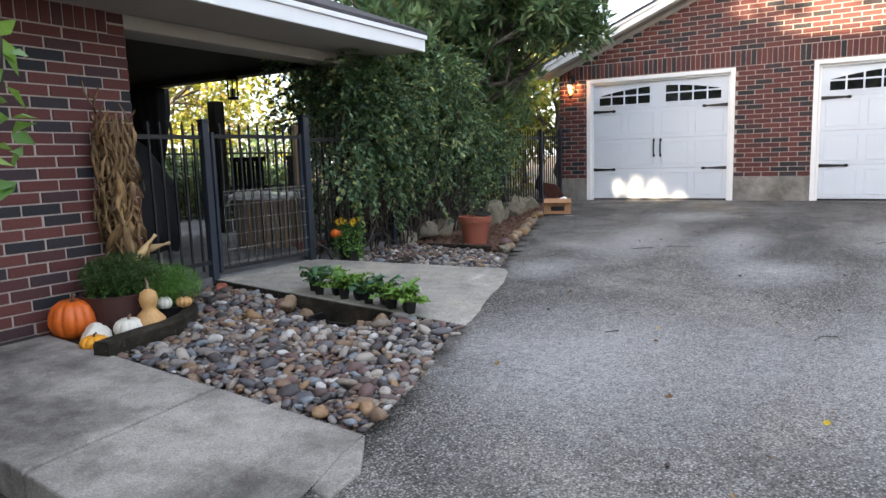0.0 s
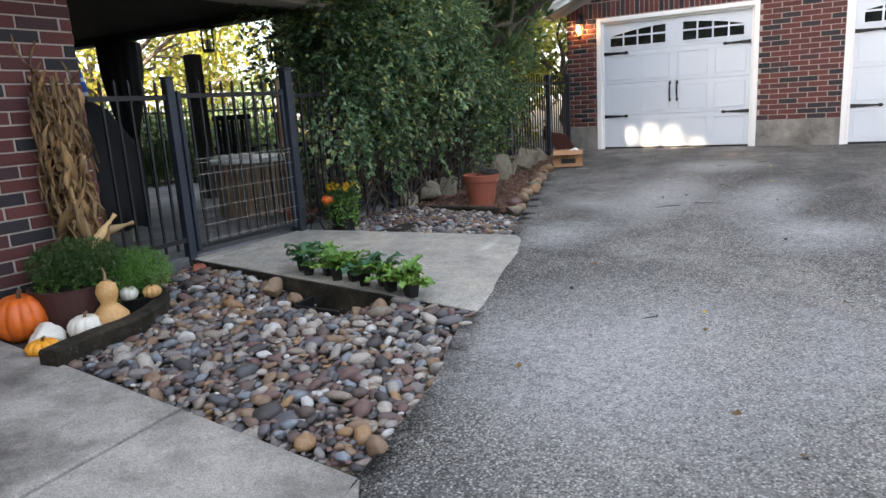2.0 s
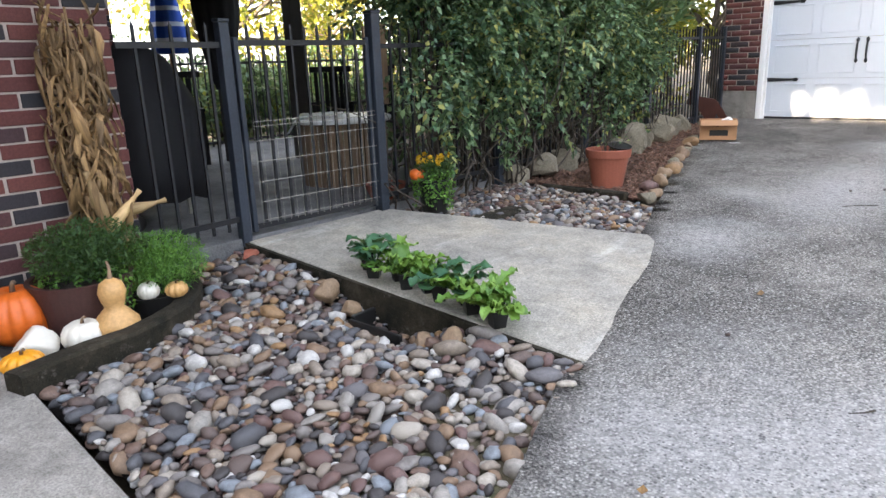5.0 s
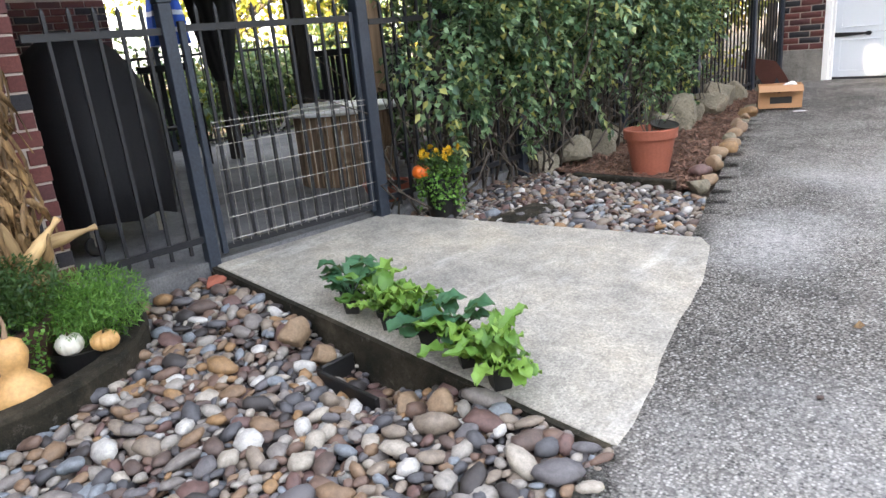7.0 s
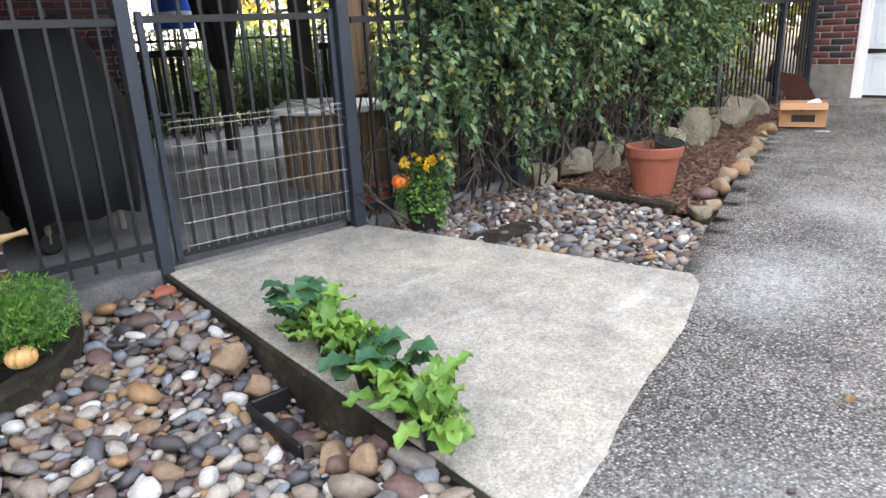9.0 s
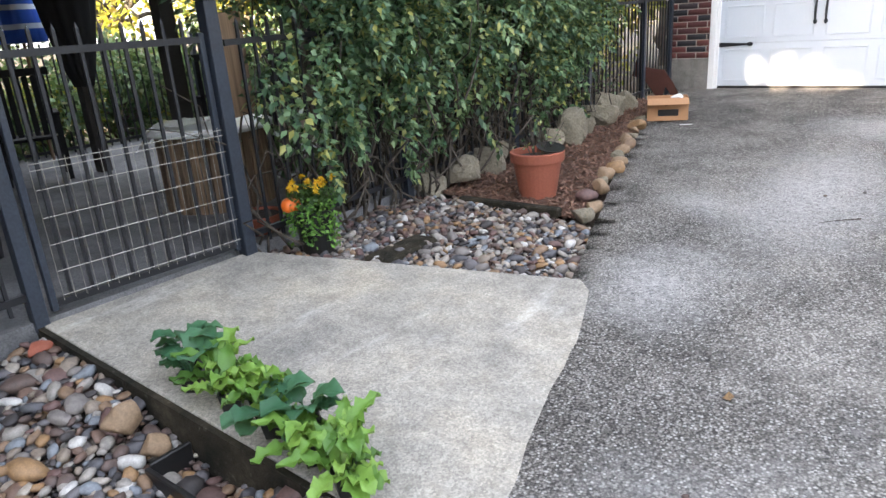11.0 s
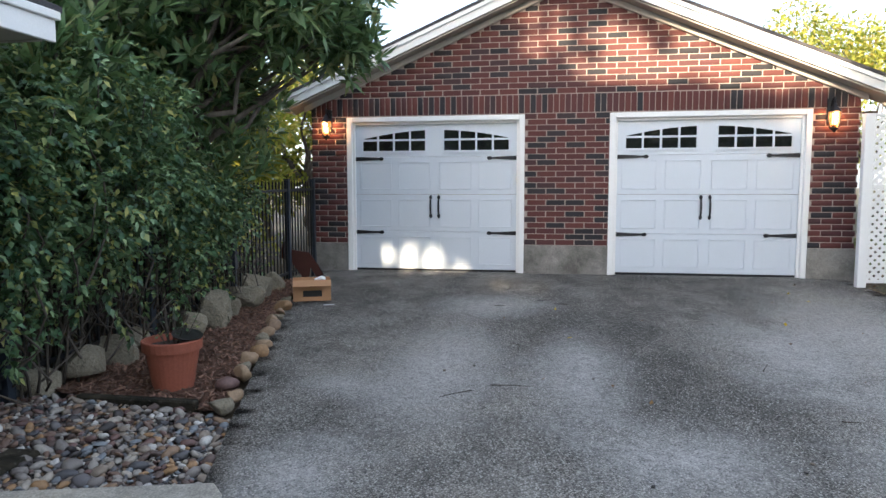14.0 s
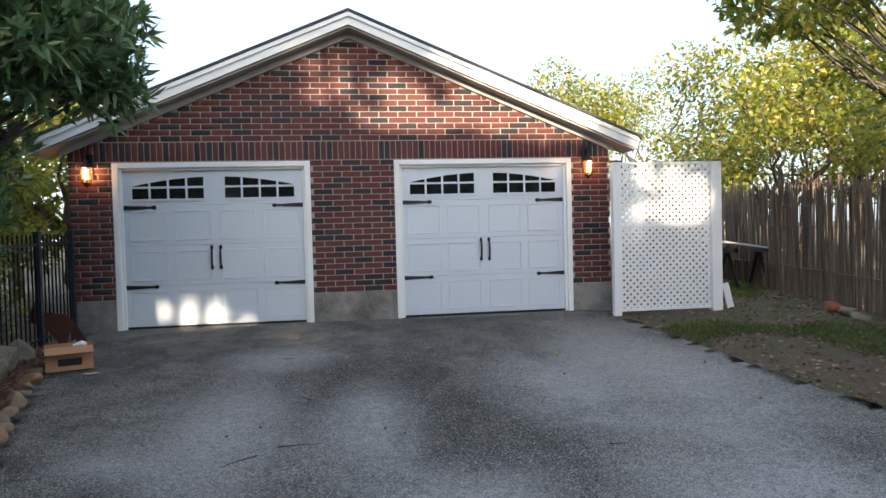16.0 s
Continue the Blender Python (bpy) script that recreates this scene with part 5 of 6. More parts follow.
# ---- seedlings on the slab ----
def seedling(x, y, mat, seed, kind):
    q = np.random.default_rng(seed)
    root = thing("seedling_cell", f"{kind} seedling in a black cell pot", "seedling", (x, y, slab_z(x, y)), "seedlings", turn=float(q.uniform(-20, 20)))
    part("cell_pot", lathe([(0.042, 0.0), (0.058, 0.085), (0.064, 0.088), (0.054, 0.09), (0.05, 0.075)], 4, None), BLACKPLASTIC, root, "black plastic cell")
    broad = mat is LEAF_KALE
    for k in range(11 if broad else 18):
        a, el = q.uniform(0, 6.28), q.uniform(0.75, 1.45) if q.random() < 0.72 else q.uniform(0.15, 0.6)
        L = q.uniform(0.12, 0.20) if broad else q.uniform(0.11, 0.22)
        w = L * (0.27 if broad else 0.15)
        ph = q.uniform(0, 6.28)
        bm, prev = bmesh.new(), None
        for j in range(11):
            s = j / 10
            bend = el * (1 - 0.5 * s * s)
            rr = L * (0.06 + 0.94 * s) * math.cos(bend)
            zz = 0.075 + L * s * math.sin(bend)
            stalk = 0.45 if broad else 0.15
            hw = 0.004 if s < stalk else w * math.sin(math.pi * min(1, 0.08 + 0.92 * (s - stalk) / (1 - stalk))) ** 0.6 + 0.003
            row = []
            for e in (-1, -0.66, -0.33, 0, 0.33, 0.66, 1):
                frill = abs(e) ** 2 * (0.010 if broad else 0.016) * math.sin(j * 2.4 + e * 3 + ph)
                o = e * hw * (1 + (0.14 if broad else 0.32) * math.sin(j * 2.6 + ph))
                row.append(bm.verts.new((rr * math.cos(a) - o * math.sin(a), rr * math.sin(a) + o * math.cos(a), zz + abs(e) * hw * (0.45 if not broad else 0.3) + frill)))
            if prev:
                for i in range(6):
                    bm.faces.new((prev[i], prev[i + 1], row[i + 1], row[i]))
            prev = row
        part("leaf", bm, mat, root, smooth=True)


for k, (x, y, m, kind) in enumerate(((-3.05, 4.57, LEAF_KALE, "blue-green broccoli"), (-2.93, 4.50, LEAF_KALE, "blue-green broccoli"), (-2.80, 4.56, LEAF_LETTUCE, "bright green lettuce"), (-2.68, 4.50, LEAF_LETTUCE, "bright green lettuce"),
                                     (-2.56, 4.54, LEAF_LETTUCE, "bright green lettuce"), (-2.44, 4.50, LEAF_KALE, "blue-green broccoli"), (-2.32, 4.55, LEAF_KALE, "blue-green broccoli"), (-2.22, 4.48, LEAF_LETTUCE, "bright green lettuce"), (-2.10, 4.52, LEAF_LETTUCE, "bright green lettuce"), (-2.03, 4.44, LEAF_LETTUCE, "bright green lettuce"))):
    seedling(x, y, m, 70 + k, kind)

# ---- beds beside the fence ----
pot("terracotta_pot", "terracotta flower pot standing on the mulch", (-3.16, 7.60, 1.115), 0.135, 0.185, 0.34, TERRACOTTA)
q = np.random.default_rng(81)
twigs = thing("potted_twig", "bare grey twigs of a plant in the terracotta pot", "plant", (-3.16, 7.60, 1.115))
for k in range(16):
    a = q.uniform(0, 6.28)
    e = q.uniform(0.05, 0.22)
    bm = tube([(0.04 * math.cos(a), 0.04 * math.sin(a), 0.28), (e * 0.6 * math.cos(a), e * 0.6 * math.sin(a), 0.40), (e * math.cos(a), e * math.sin(a), q.uniform(0.40, 0.62))], [0.004, 0.003, 0.002], 4)
    part("twig", bm, TWIG, twigs)
part("foliage", leaf_mesh("foliage", *(lambda c, d: (c, d))(*blob_points(q, (0, 0, 0.42), (0.16, 0.16, 0.12), 36, 0.3)), 0.04, 0.024, LEAF_VINE, q), LEAF_VINE, twigs)
solo("black_tray", lathe([(0.07, 0.0), (0.10, 0.015), (0.105, 0.025), (0.08, 0.02)], 20), BLACKPLASTIC, "black plastic tray lying over the pot rim", "tray", at=pose(-3.06, 7.62, 1.462, 6, 12, 0))
pot("mum_pot", "dark pot beside the gate post", (-3.77, 5.93, 1.10), 0.10, 0.125, 0.28, BLACKPLASTIC, rim=False)
mum = herbs("chrysanthemum", "yellow chrysanthemums above trailing green creeper", (-3.77, 5.93, 1.40), 0.15, 0.13, 900, 0.035, 0.016, LEAF_HERB, 83)
for k in range(19):
    a, e = q.uniform(0, 6.28), 0.16 * math.sqrt(q.random())
    c = np.array([[e * math.cos(a), e * math.sin(a), 0.10 + q.uniform(0, 0.05)]])
    d = q.normal(size=(34, 3)) + np.array([0, -0.2, 0.5])
    part("bloom", leaf_mesh("bloom", np.repeat(c, 34, 0), d, 0.026, 0.014, FLOWER, q, 0.05), FLOWER, mum, "yellow flower head")
for k in range(7):
    a = -2.0 + k * 0.36 + q.uniform(0, 0.1)
    n = int(q.integers(8, 14))
    PP = np.array([[0.155 * math.cos(a), 0.155 * math.sin(a), 0.03 - j * 0.022] for j in range(n)])
    PP = np.repeat(PP, 6, 0) + q.normal(size=(n * 6, 3)) * 0.012
    part("trailing_stem", leaf_mesh("trailing_stem", PP, q.normal(size=PP.shape), 0.028, 0.022, LEAF_FERN, q, 0.1), LEAF_FERN, mum, "bright green trailing creeper")
pumpkin("pumpkin", "tiny orange pumpkin among the chrysanthemums", (-3.82, 5.80, 1.385), 0.062, 0.085, PUMPKIN, 8, 0.012)
pot("red_pot", "low terracotta bowl behind the fence", (-4.22, 5.83, 1.2), 0.12, 0.17, 0.12, TERRACOTTA, rim=False)
solo("timber_board", boxes((-0.012, -0.15, 0, 0.012, 0.15, 0.62), bevel=0.004), WOOD, "rough brown timber board behind the fence", "board", at=pose(-4.30, 5.88, 1.93, 4, 3, 12))

trunk_b = bmesh.new()
tube([(-4.12, 6.42, 1.05), (-4.13, 6.40, 1.6), (-4.18, 6.38, 2.3), (-4.30, 6.35, 3.0)], [0.048, 0.044, 0.042, 0.035], 9, trunk_b)
part("trunk", trunk_b, BARK, vine, "pale grey vine trunk", True)
tube_b = tube([(-4.25, 7.0, 1.05), (-4.2, 6.98, 1.7), (-4.3, 6.9, 2.6)], [0.035, 0.03, 0.024], 8)
part("trunk", tube_b, BARK, vine, "", True)
for k in range(64):
    y0 = q.uniform(5.75, 10.6)
    x0 = -3.98 + q.normal() * 0.10
    pts = [Vector((x0 + q.normal() * 0.05 + 0.12 * math.sin(j * 1.1 + k), y0 + q.normal() * 0.05 + 0.10 * j * math.sin(k * 2.3) + 0.16 * math.sin(j * 0.8 + k * 2), 1.12 + j * q.uniform(0.09, 0.17))) for j in range(8)]
    part("stem", tube(pts, [0.009 - 0.0009 * j for j in range(8)], 5), TWIG, vine, smooth=True)
hang = [(q.uniform(-4.2, -3.65), q.uniform(5.8, 9.6), q.uniform(1.95, 2.45), q.uniform(0.08, 0.17), 1.9) for _ in range(26)]
hang += [(q.uniform(-4.1, -3.7), q.uniform(5.9, 9.4), q.uniform(1.6, 2.0), q.uniform(0.05, 0.08), 3.6) for _ in range(15)]
part("foliage", crown(q, hang, 4200, 0.058, 0.044, LEAF_VINE, "foliage", 0.2, -0.4), LEAF_VINE, vine, "hanging leafy strands")
for k in range(46):
    # single trailing shoots, leafy all the way down
    x0, y0, z0 = q.uniform(-3.92, -3.68), q.uniform(6.1, 9.8), q.uniform(1.9, 2.7)
    n = int(q.integers(9, 20))
    PP = np.array([[x0 + 0.05 * math.sin(j * 0.5 + k), y0 + 0.06 * math.sin(j * 0.37 + k * 1.7), z0 - j * 0.047] for j in range(n)])
    PP = PP[PP[:, 2] > 1.30]
    part("trailing_shoot", leaf_mesh("trailing_shoot", np.repeat(PP, 5, 0) + q.normal(size=(len(PP) * 5, 3)) * 0.012, q.normal(size=(len(PP) * 5, 3)) + np.array([0.3, 0, -0.4]), 0.062, 0.042, LEAF_VINE, q), LEAF_VINE, vine)

# ---- by the garage ----
def carton():
    root = thing("cardboard_box", "open brown cardboard box on the driveway", "box", (-3.29, 10.66, drive_z(0, 10.6) + 0.012), turn=22)
    w, d, h, t = 0.21, 0.15, 0.235, 0.005
    part("body", boxes((-w, -d, 0, w, -d + t, h), (-w, d - t, 0, w, d, h), (-w, -d + t, 0, -w + t, d - t, h), (w - t, -d + t, 0, w, d - t, h), (-w + t, -d + t, 0, w - t, d - t, t)), CARD, root)
    for y, s in ((-d, -1), (d, 1)):
        f = part("flap", boxes((-w, 0, 0, w, t, 0.13)), CARD, root)
        f.matrix_basis = pose(0, y, h, 115 if s < 0 else -110, 0, 0) @ pose(0, 0, 0)
    part("printed_panel", boxes((-0.10, -d - 0.002, 0.05, 0.11, -d - 0.0004, 0.12)), BLACKPLASTIC, root, "black printed panel")
    part("printed_mark", boxes((-0.03, -d - 0.002, 0.16, 0.0, -d - 0.0004, 0.20), (0.07, -d - 0.002, 0.165, 0.11, -d - 0.0004, 0.185), (-0.07, -d - 0.002, 0.165, -0.045, -d - 0.0004, 0.19)), DARKPOT, root, "dark printed marks")
    part("crumpled_paper", rock(np.random.default_rng(5), 0.07, 0.6), WHITE, root, "white crumpled paper").matrix_basis = pose(0.09, 0.02, h - 0.01)
    return root


carton()
solo("paper_scrap", boxes((-0.06, -0.02, 0, 0.06, 0.02, 0.003)), WHITE, "white paper scrap on the driveway", "litter", at=pose(-2.98, 10.35, drive_z(0, 10.35) + 0.014, 0, 0, 20))


def ornament():
    """A rust-red garden ornament of bent sheet iron."""
    bm = bmesh.new()
    ring = [(0.0, 0.10), (-0.14, 0.30), (-0.30, 0.36), (-0.22, 0.44), (-0.24, 0.60), (-0.12, 0.46), (0.10, 0.42), (0.22, 0.25), (0.34, 0.02), (0.24, 0.02), (0.12, 0.22), (0.08, 0.02), (0.0, 0.02)]
    a = [bm.verts.new((x, -0.012, z)) for x, z in ring]
    b = [bm.verts.new((x, 0.012, z)) for x, z in ring]
    for i in range(len(ring)):
        bm.faces.new((a[i], a[(i + 1) % len(ring)], b[(i + 1) % len(ring)], b[i]))
    bmesh.ops.triangulate(bm, faces=[bm.faces.new(a), bm.faces.new(b[::-1])])
    bmesh.ops.recalc_face_normals(bm, faces=bm.faces)
    return bm


solo("garden_ornament", ornament(), RUST, "rust-red sheet iron garden ornament beside the fence", "ornament", at=pose(-3.93, 12.0, 1.20, 0, 0, 12))


def flame_material():
    m = Mat("lamp_glow", 0.5)
    m.b.inputs["Emission Color"].default_value = (1.0, 0.42, 0.11, 1)
    m.b.inputs["Emission Strength"].default_value = 7.0
    return m.colour((0.9, 0.6, 0.3)).m


GLOW = flame_material()
LAMPGLASS = Mat("lamp_glass", 0.15)
LAMPGLASS.b.inputs["Transmission Weight"].default_value = 0.9
LAMPGLASS = LAMPGLASS.colour((0.85, 0.48, 0.20)).m


def wall_lantern(x, z):
    """A black carriage lantern on a scrolled bracket, lit."""
    root = thing("wall_lantern", "lit black carriage lantern on the brick wall", "wall lamp", (x, GY - 0.14, z), "garage lanterns")
    part("back_plate", boxes((-0.05, 0.115, -0.02, 0.05, 0.135, 0.30), bevel=0.01), IRON, root)
    part("bracket", tube([(0, 0.12, 0.20), (0, 0.06, 0.29), (0, 0.0, 0.30), (0, 0.0, 0.22)], 0.010, 7), IRON, root, smooth=True)
    part("cap", lathe([(0.088, 0.11), (0.082, 0.125), (0.045, 0.165), (0.03, 0.19), (0.012, 0.225), (0.004, 0.24)], 6), IRON, root)
    part("base", lathe([(0.008, -0.15), (0.02, -0.13), (0.05, -0.105), (0.062, -0.095), (0.06, -0.085)], 6), IRON, root)
    for k in range(6):
        a = 2 * math.pi * k / 6
        part("bar", tube([(0.058 * math.cos(a), 0.058 * math.sin(a), -0.09), (0.078 * math.cos(a), 0.078 * math.sin(a), 0.112)], 0.005, 5), IRON, root)
    g = part("glass", lathe([(0.053, -0.084), (0.073, 0.108)], 6), LAMPGLASS, root, "amber glass")
    g.visible_shadow = False
    part("bulb", lathe([(0.008, -0.05), (0.017, -0.025), (0.018, 0.0), (0.006, 0.04)], 10), GLOW, root, "glowing bulb", True)
    lamp = bpy.data.lights.new("lantern_light", "POINT")
    lamp.energy, lamp.color, lamp.shadow_soft_size = 1.3, (1.0, 0.55, 0.25), 0.035
    ob = new("lantern_light", lamp)
    ob.parent = root
    ob.matrix_basis = pose(0, -0.03, 0.07)


wall_lantern(-3.81, 3.33)
wall_lantern(2.965, 3.34)


# ---- lattice, reed fence and the side yard ----
def lattice():
    root = thing("lattice_screen", "white painted lattice screen beside the garage", "screen", (3.16, 12.30, 1.32))
    W, H = 1.50, 2.06
    part("post", boxes((-0.03, -0.045, -0.1, 0.075, 0.045, H), bevel=0.004), WHITE, root)
    part("post", boxes((W - 0.09, -0.06, -0.05, W + 0.06, 0.06, H), bevel=0.004), WHITE, root)
    part("cap", boxes((-0.04, -0.055, H + 0.001, 0.09, 0.055, H + 0.025), bevel=0.003), WOOD, root)
    part("cap", boxes((W - 0.10, -0.07, H + 0.001, W + 0.07, 0.07, H + 0.025), bevel=0.003), WOOD, root)
    for z0, z1 in ((0.0, 0.04), (1.16, 1.21), (H - 0.04, H)):
        part("rail", boxes((0.076, -0.02, z0, W - 0.091, 0.02, z1), bevel=0.003), WHITE, root)
    x0, x1 = 0.077, W - 0.092
    for z0, z1 in ((0.042, 1.158), (1.212, H - 0.042)):
        for s, y in ((1, -0.006), (-1, 0.006)):
            step = 0.098
            k = -40
            while k < 60:
                c = k * step
                k += 1
                lo, hi = (x0, x1)
                pts = []
                for x in (x0, x1):
                    pts.append((x, z0 + (x - x0) * s + c))
                (xa, za), (xb, zb) = pts
                def at_z(z):
                    return xa + (z - za) * s
                if s > 0:
                    if za < z0: xa, za = at_z(z0), z0
                    if zb > z1: xb, zb = pts[0][0] + (z1 - pts[0][1]) * s, z1
                else:
                    if za > z1: xa, za = at_z(z1), z1
                    if zb < z0: xb, zb = pts[0][0] + (z0 - pts[0][1]) * s, z0
                if xb - xa < 0.01 or xa > x1 or xb < x0:
                    continue
                L = math.hypot(xb - xa, zb - za)
                bm = bmesh.new()
                box(bm, 0, y - 0.0055, -0.019, L, y + 0.0055, 0.019)
                bmesh.ops.transform(bm, matrix=Matrix.Translation((xa, 0, za)) @ Matrix.Rotation(-math.radians(45) * s, 4, "Y"), verts=bm.verts)
                part("slat", bm, WHITE, root)
    return root


lattice()
solo("board_offcut", boxes((-0.05, -0.01, 0, 0.05, 0.01, 0.36), bevel=0.004), WHITE, "weathered white board offcut leaning on the screen", "board", at=pose(4.86, 12.28, 1.31, 0, -14, 0))


def reed_fence():
    q = np.random.default_rng(101)
    root = thing("reed_fence", "weathered brown reed fence with a ragged top", "fence")
    line = [(5.75, 4.0), (5.95, 8.5), (6.25, 11.5), (6.75, 14.0), (7.25, 16.5), (7.7, 21.0)]
    rows, rr = [], []
    cm = bmesh.new()
    lathe([(0.5, 0.0), (0.5, 0.5), (0.46, 1.0)], 5, cm)
    reed = mesh_of(cm, "reed", REED)
    for (ax, ay), (bx, by) in zip(line, line[1:]):
        L = math.hypot(bx - ax, by - ay)
        for k in range(int(L / 0.016)):
            s = (k + q.random()) * 0.016 / L
            x, y = ax + (bx - ax) * s, ay + (by - ay) * s
            h = 1.78 + 0.16 * noise.noise((x * 2, y * 1.5, 0)) + q.normal() * 0.10
            w = q.uniform(0.012, 0.030)
            rr.append((reed, pose(x + q.normal() * 0.012, y, yard_z(x, y) - 0.05, q.normal() * 1.6, q.normal() * 1.6, q.uniform(0, 90)) @ Matrix.Diagonal((w, w, h, 1))))
    rr.sort(key=lambda e: abs(e[1].translation.y - 12.5))
    for me, m in rr[:295]:
        part("reed", me, REED, root).matrix_basis = m
    tagged(part("reed_rest", joined("reed_rest", rr[295:], REED, False), REED, root), kind="stuff")
    for h in (0.45, 1.1, 1.42):
        pts = [(x - 0.035, y, yard_z(x, y) + h) for x, y in line]
        part("wire", tube(pts, 0.006, 5), REED, root)


reed_fence()


def sawhorse_bench():
    root = thing("work_table", "white boards resting on dark trestles beside the fence", "table", (6.1, 14.6, 1.36))
    part("board", boxes((-0.5, -0.35, 0.72, 0.95, -0.05, 0.75), bevel=0.004), WHITE, root).matrix_basis = pose(0, 0, 0.06, 0, 9, 0)
    part("board", boxes((-0.5, 0.0, 0.74, 0.75, 0.25, 0.77), bevel=0.004), WHITE, root).matrix_basis = pose(0, 0, 0.06, 0, 9, 0)
    for x in (0.1, 0.7):
        for s in (-1, 1):
            part("leg", tube([(x, 0.0, 0.70), (x + 0.03, s * 0.3, 0.0)], 0.035, 6), BLACKPLASTIC, root)
        part("brace", boxes((x - 0.03, -0.3, 0.62, x + 0.03, 0.3, 0.70)), BLACKPLASTIC, root)


sawhorse_bench()
for x, y, s in ((5.85, 11.55, 0.14), (5.75, 11.1, 0.13), (5.55, 10.7, 0.12)):
    solo("border_rock", rock(r, s, 0.7), TERRACOTTA if s > 0.135 else ROCK, "reddish rock at the foot of the reed fence", "rock", "fence rocks", smooth=True, at=pose(x, y, yard_z(x, y) + s * 0.4, 0, 0, r.uniform(0, 360)))
gx = r.uniform(3.35, 7.0, 26000)
gy = r.uniform(4.0, 20.0, 26000)
keep = np.array([noise.noise((a * 0.9, b * 0.7, 4.0)) > 0.02 + 0.25 * r.random() for a, b in zip(gx, gy)])
gz = np.array([yard_z(a, b) for a, b in zip(gx, gy)])
P = np.stack([gx, gy, gz], 1)[keep]
P = np.repeat(P, 6, 0) + r.normal(size=(len(P) * 6, 3)) * np.array([0.035, 0.035, 0.0])
GRASS = leaf_material("grass_blade", (0.03, 0.06, 0.012), (0.06, 0.10, 0.02), (0.12, 0.15, 0.04), (0.2, 0.16, 0.07))
solo("grass", leaf_mesh("grass", P, r.normal(size=P.shape) * 0.6 + np.array([0, 0, 1.0]), 0.075, 0.013, GRASS, r), GRASS, "thin patchy green grass", "grass", kind="stuff")

# ---- patio ----
def covered_grill():
    root = thing("covered_grill", "barbecue grill under a black cloth cover", "grill", (-5.2, 4.25, 1.195), turn=0)
    bm, rings = bmesh.new(), []
    for z, w, d in ((0.20, 0.62, 0.33), (0.45, 0.64, 0.34), (0.78, 0.64, 0.35), (0.86, 0.60, 0.33), (1.02, 0.46, 0.29), (1.16, 0.38, 0.22), (1.24, 0.26, 0.12)):
        ring = []
        for i in range(32):
            a = 2 * math.pi * i / 32
            c, s = math.cos(a), math.sin(a)
            k = (abs(c) ** 4 + abs(s) ** 4) ** -0.25
            f = 1 + (0.05 * math.sin(i * 2.3 + z * 3) if z < 0.8 else 0.015 * math.sin(i * 1.7))
            ring.append(bm.verts.new((w * c * k * f, d * s * k * f, z + (0.03 * math.sin(i * 1.1) if z < 0.3 else 0))))
        rings.append(ring)
    for a, b in zip(rings, rings[1:]):
        for i in range(32):
            bm.faces.new((a[i], a[(i + 1) % 32], b[(i + 1) % 32], b[i]))
    bm.faces.new(rings[-1]), bm.faces.new(rings[0][::-1])
    part("cover", bm, BLACKCLOTH, root, "black cloth cover", True)
    for x in (-0.38, 0.38):
        part("leg", tube([(x, -0.2, 0.25), (x, -0.2, 0.06)], 0.018, 6), WIRE, root)
        part("leg", tube([(x, 0.2, 0.25), (x, 0.2, 0.06)], 0.018, 6), WIRE, root)
        w = part("wheel", lathe([(0.05, -0.015), (0.06, -0.01), (0.06, 0.01), (0.05, 0.015)], 16), BLACKPLASTIC, root)
        w.matrix_basis = pose(x, -0.2, 0.06, 90, 0, 90)


covered_grill()


def draped_post(x, y, z1, tied, wide):
    """A porch post with a dark curtain gathered and tied to it."""
    root = thing("porch_post", "porch post with a dark curtain tied round it", "post", (x, y, 1.195), "porch posts")
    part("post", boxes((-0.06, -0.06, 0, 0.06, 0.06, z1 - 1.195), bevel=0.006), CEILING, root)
    bm, rings = bmesh.new(), []
    H = z1 - 1.195
    for k in range(15):
        s = k / 14
        z = H - s * (H - 0.85)
        w = wide * (1 - 0.72 * max(0, (s - 0.25) / 0.75) ** 1.4)
        ring = []
        for i in range(40):
            a = 2 * math.pi * i / 40
            f = 1 + 0.13 * math.sin(i * 1.9) + 0.05 * math.sin(i * 4.1 + s * 4)
            ring.append(bm.verts.new((0.15 * f * math.cos(a) * (0.5 + w), w * f * math.sin(a), z)))
        rings.append(ring)
    for a, b in zip(rings, rings[1:]):
        for i in range(40):
            bm.faces.new((a[i], a[(i + 1) % 40], b[(i + 1) % 40], b[i]))
    bm.faces.new(rings[0]), bm.faces.new(rings[-1][::-1])
    bmesh.ops.recalc_face_normals(bm, faces=bm.faces)
    part("curtain", bm, CURTAIN, root, "dark gathered curtain", True)


draped_post(-7.6, 6.5, 3.236, 1.0, 0.28)
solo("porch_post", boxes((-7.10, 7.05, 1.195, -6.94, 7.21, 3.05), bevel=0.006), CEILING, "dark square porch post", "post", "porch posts")


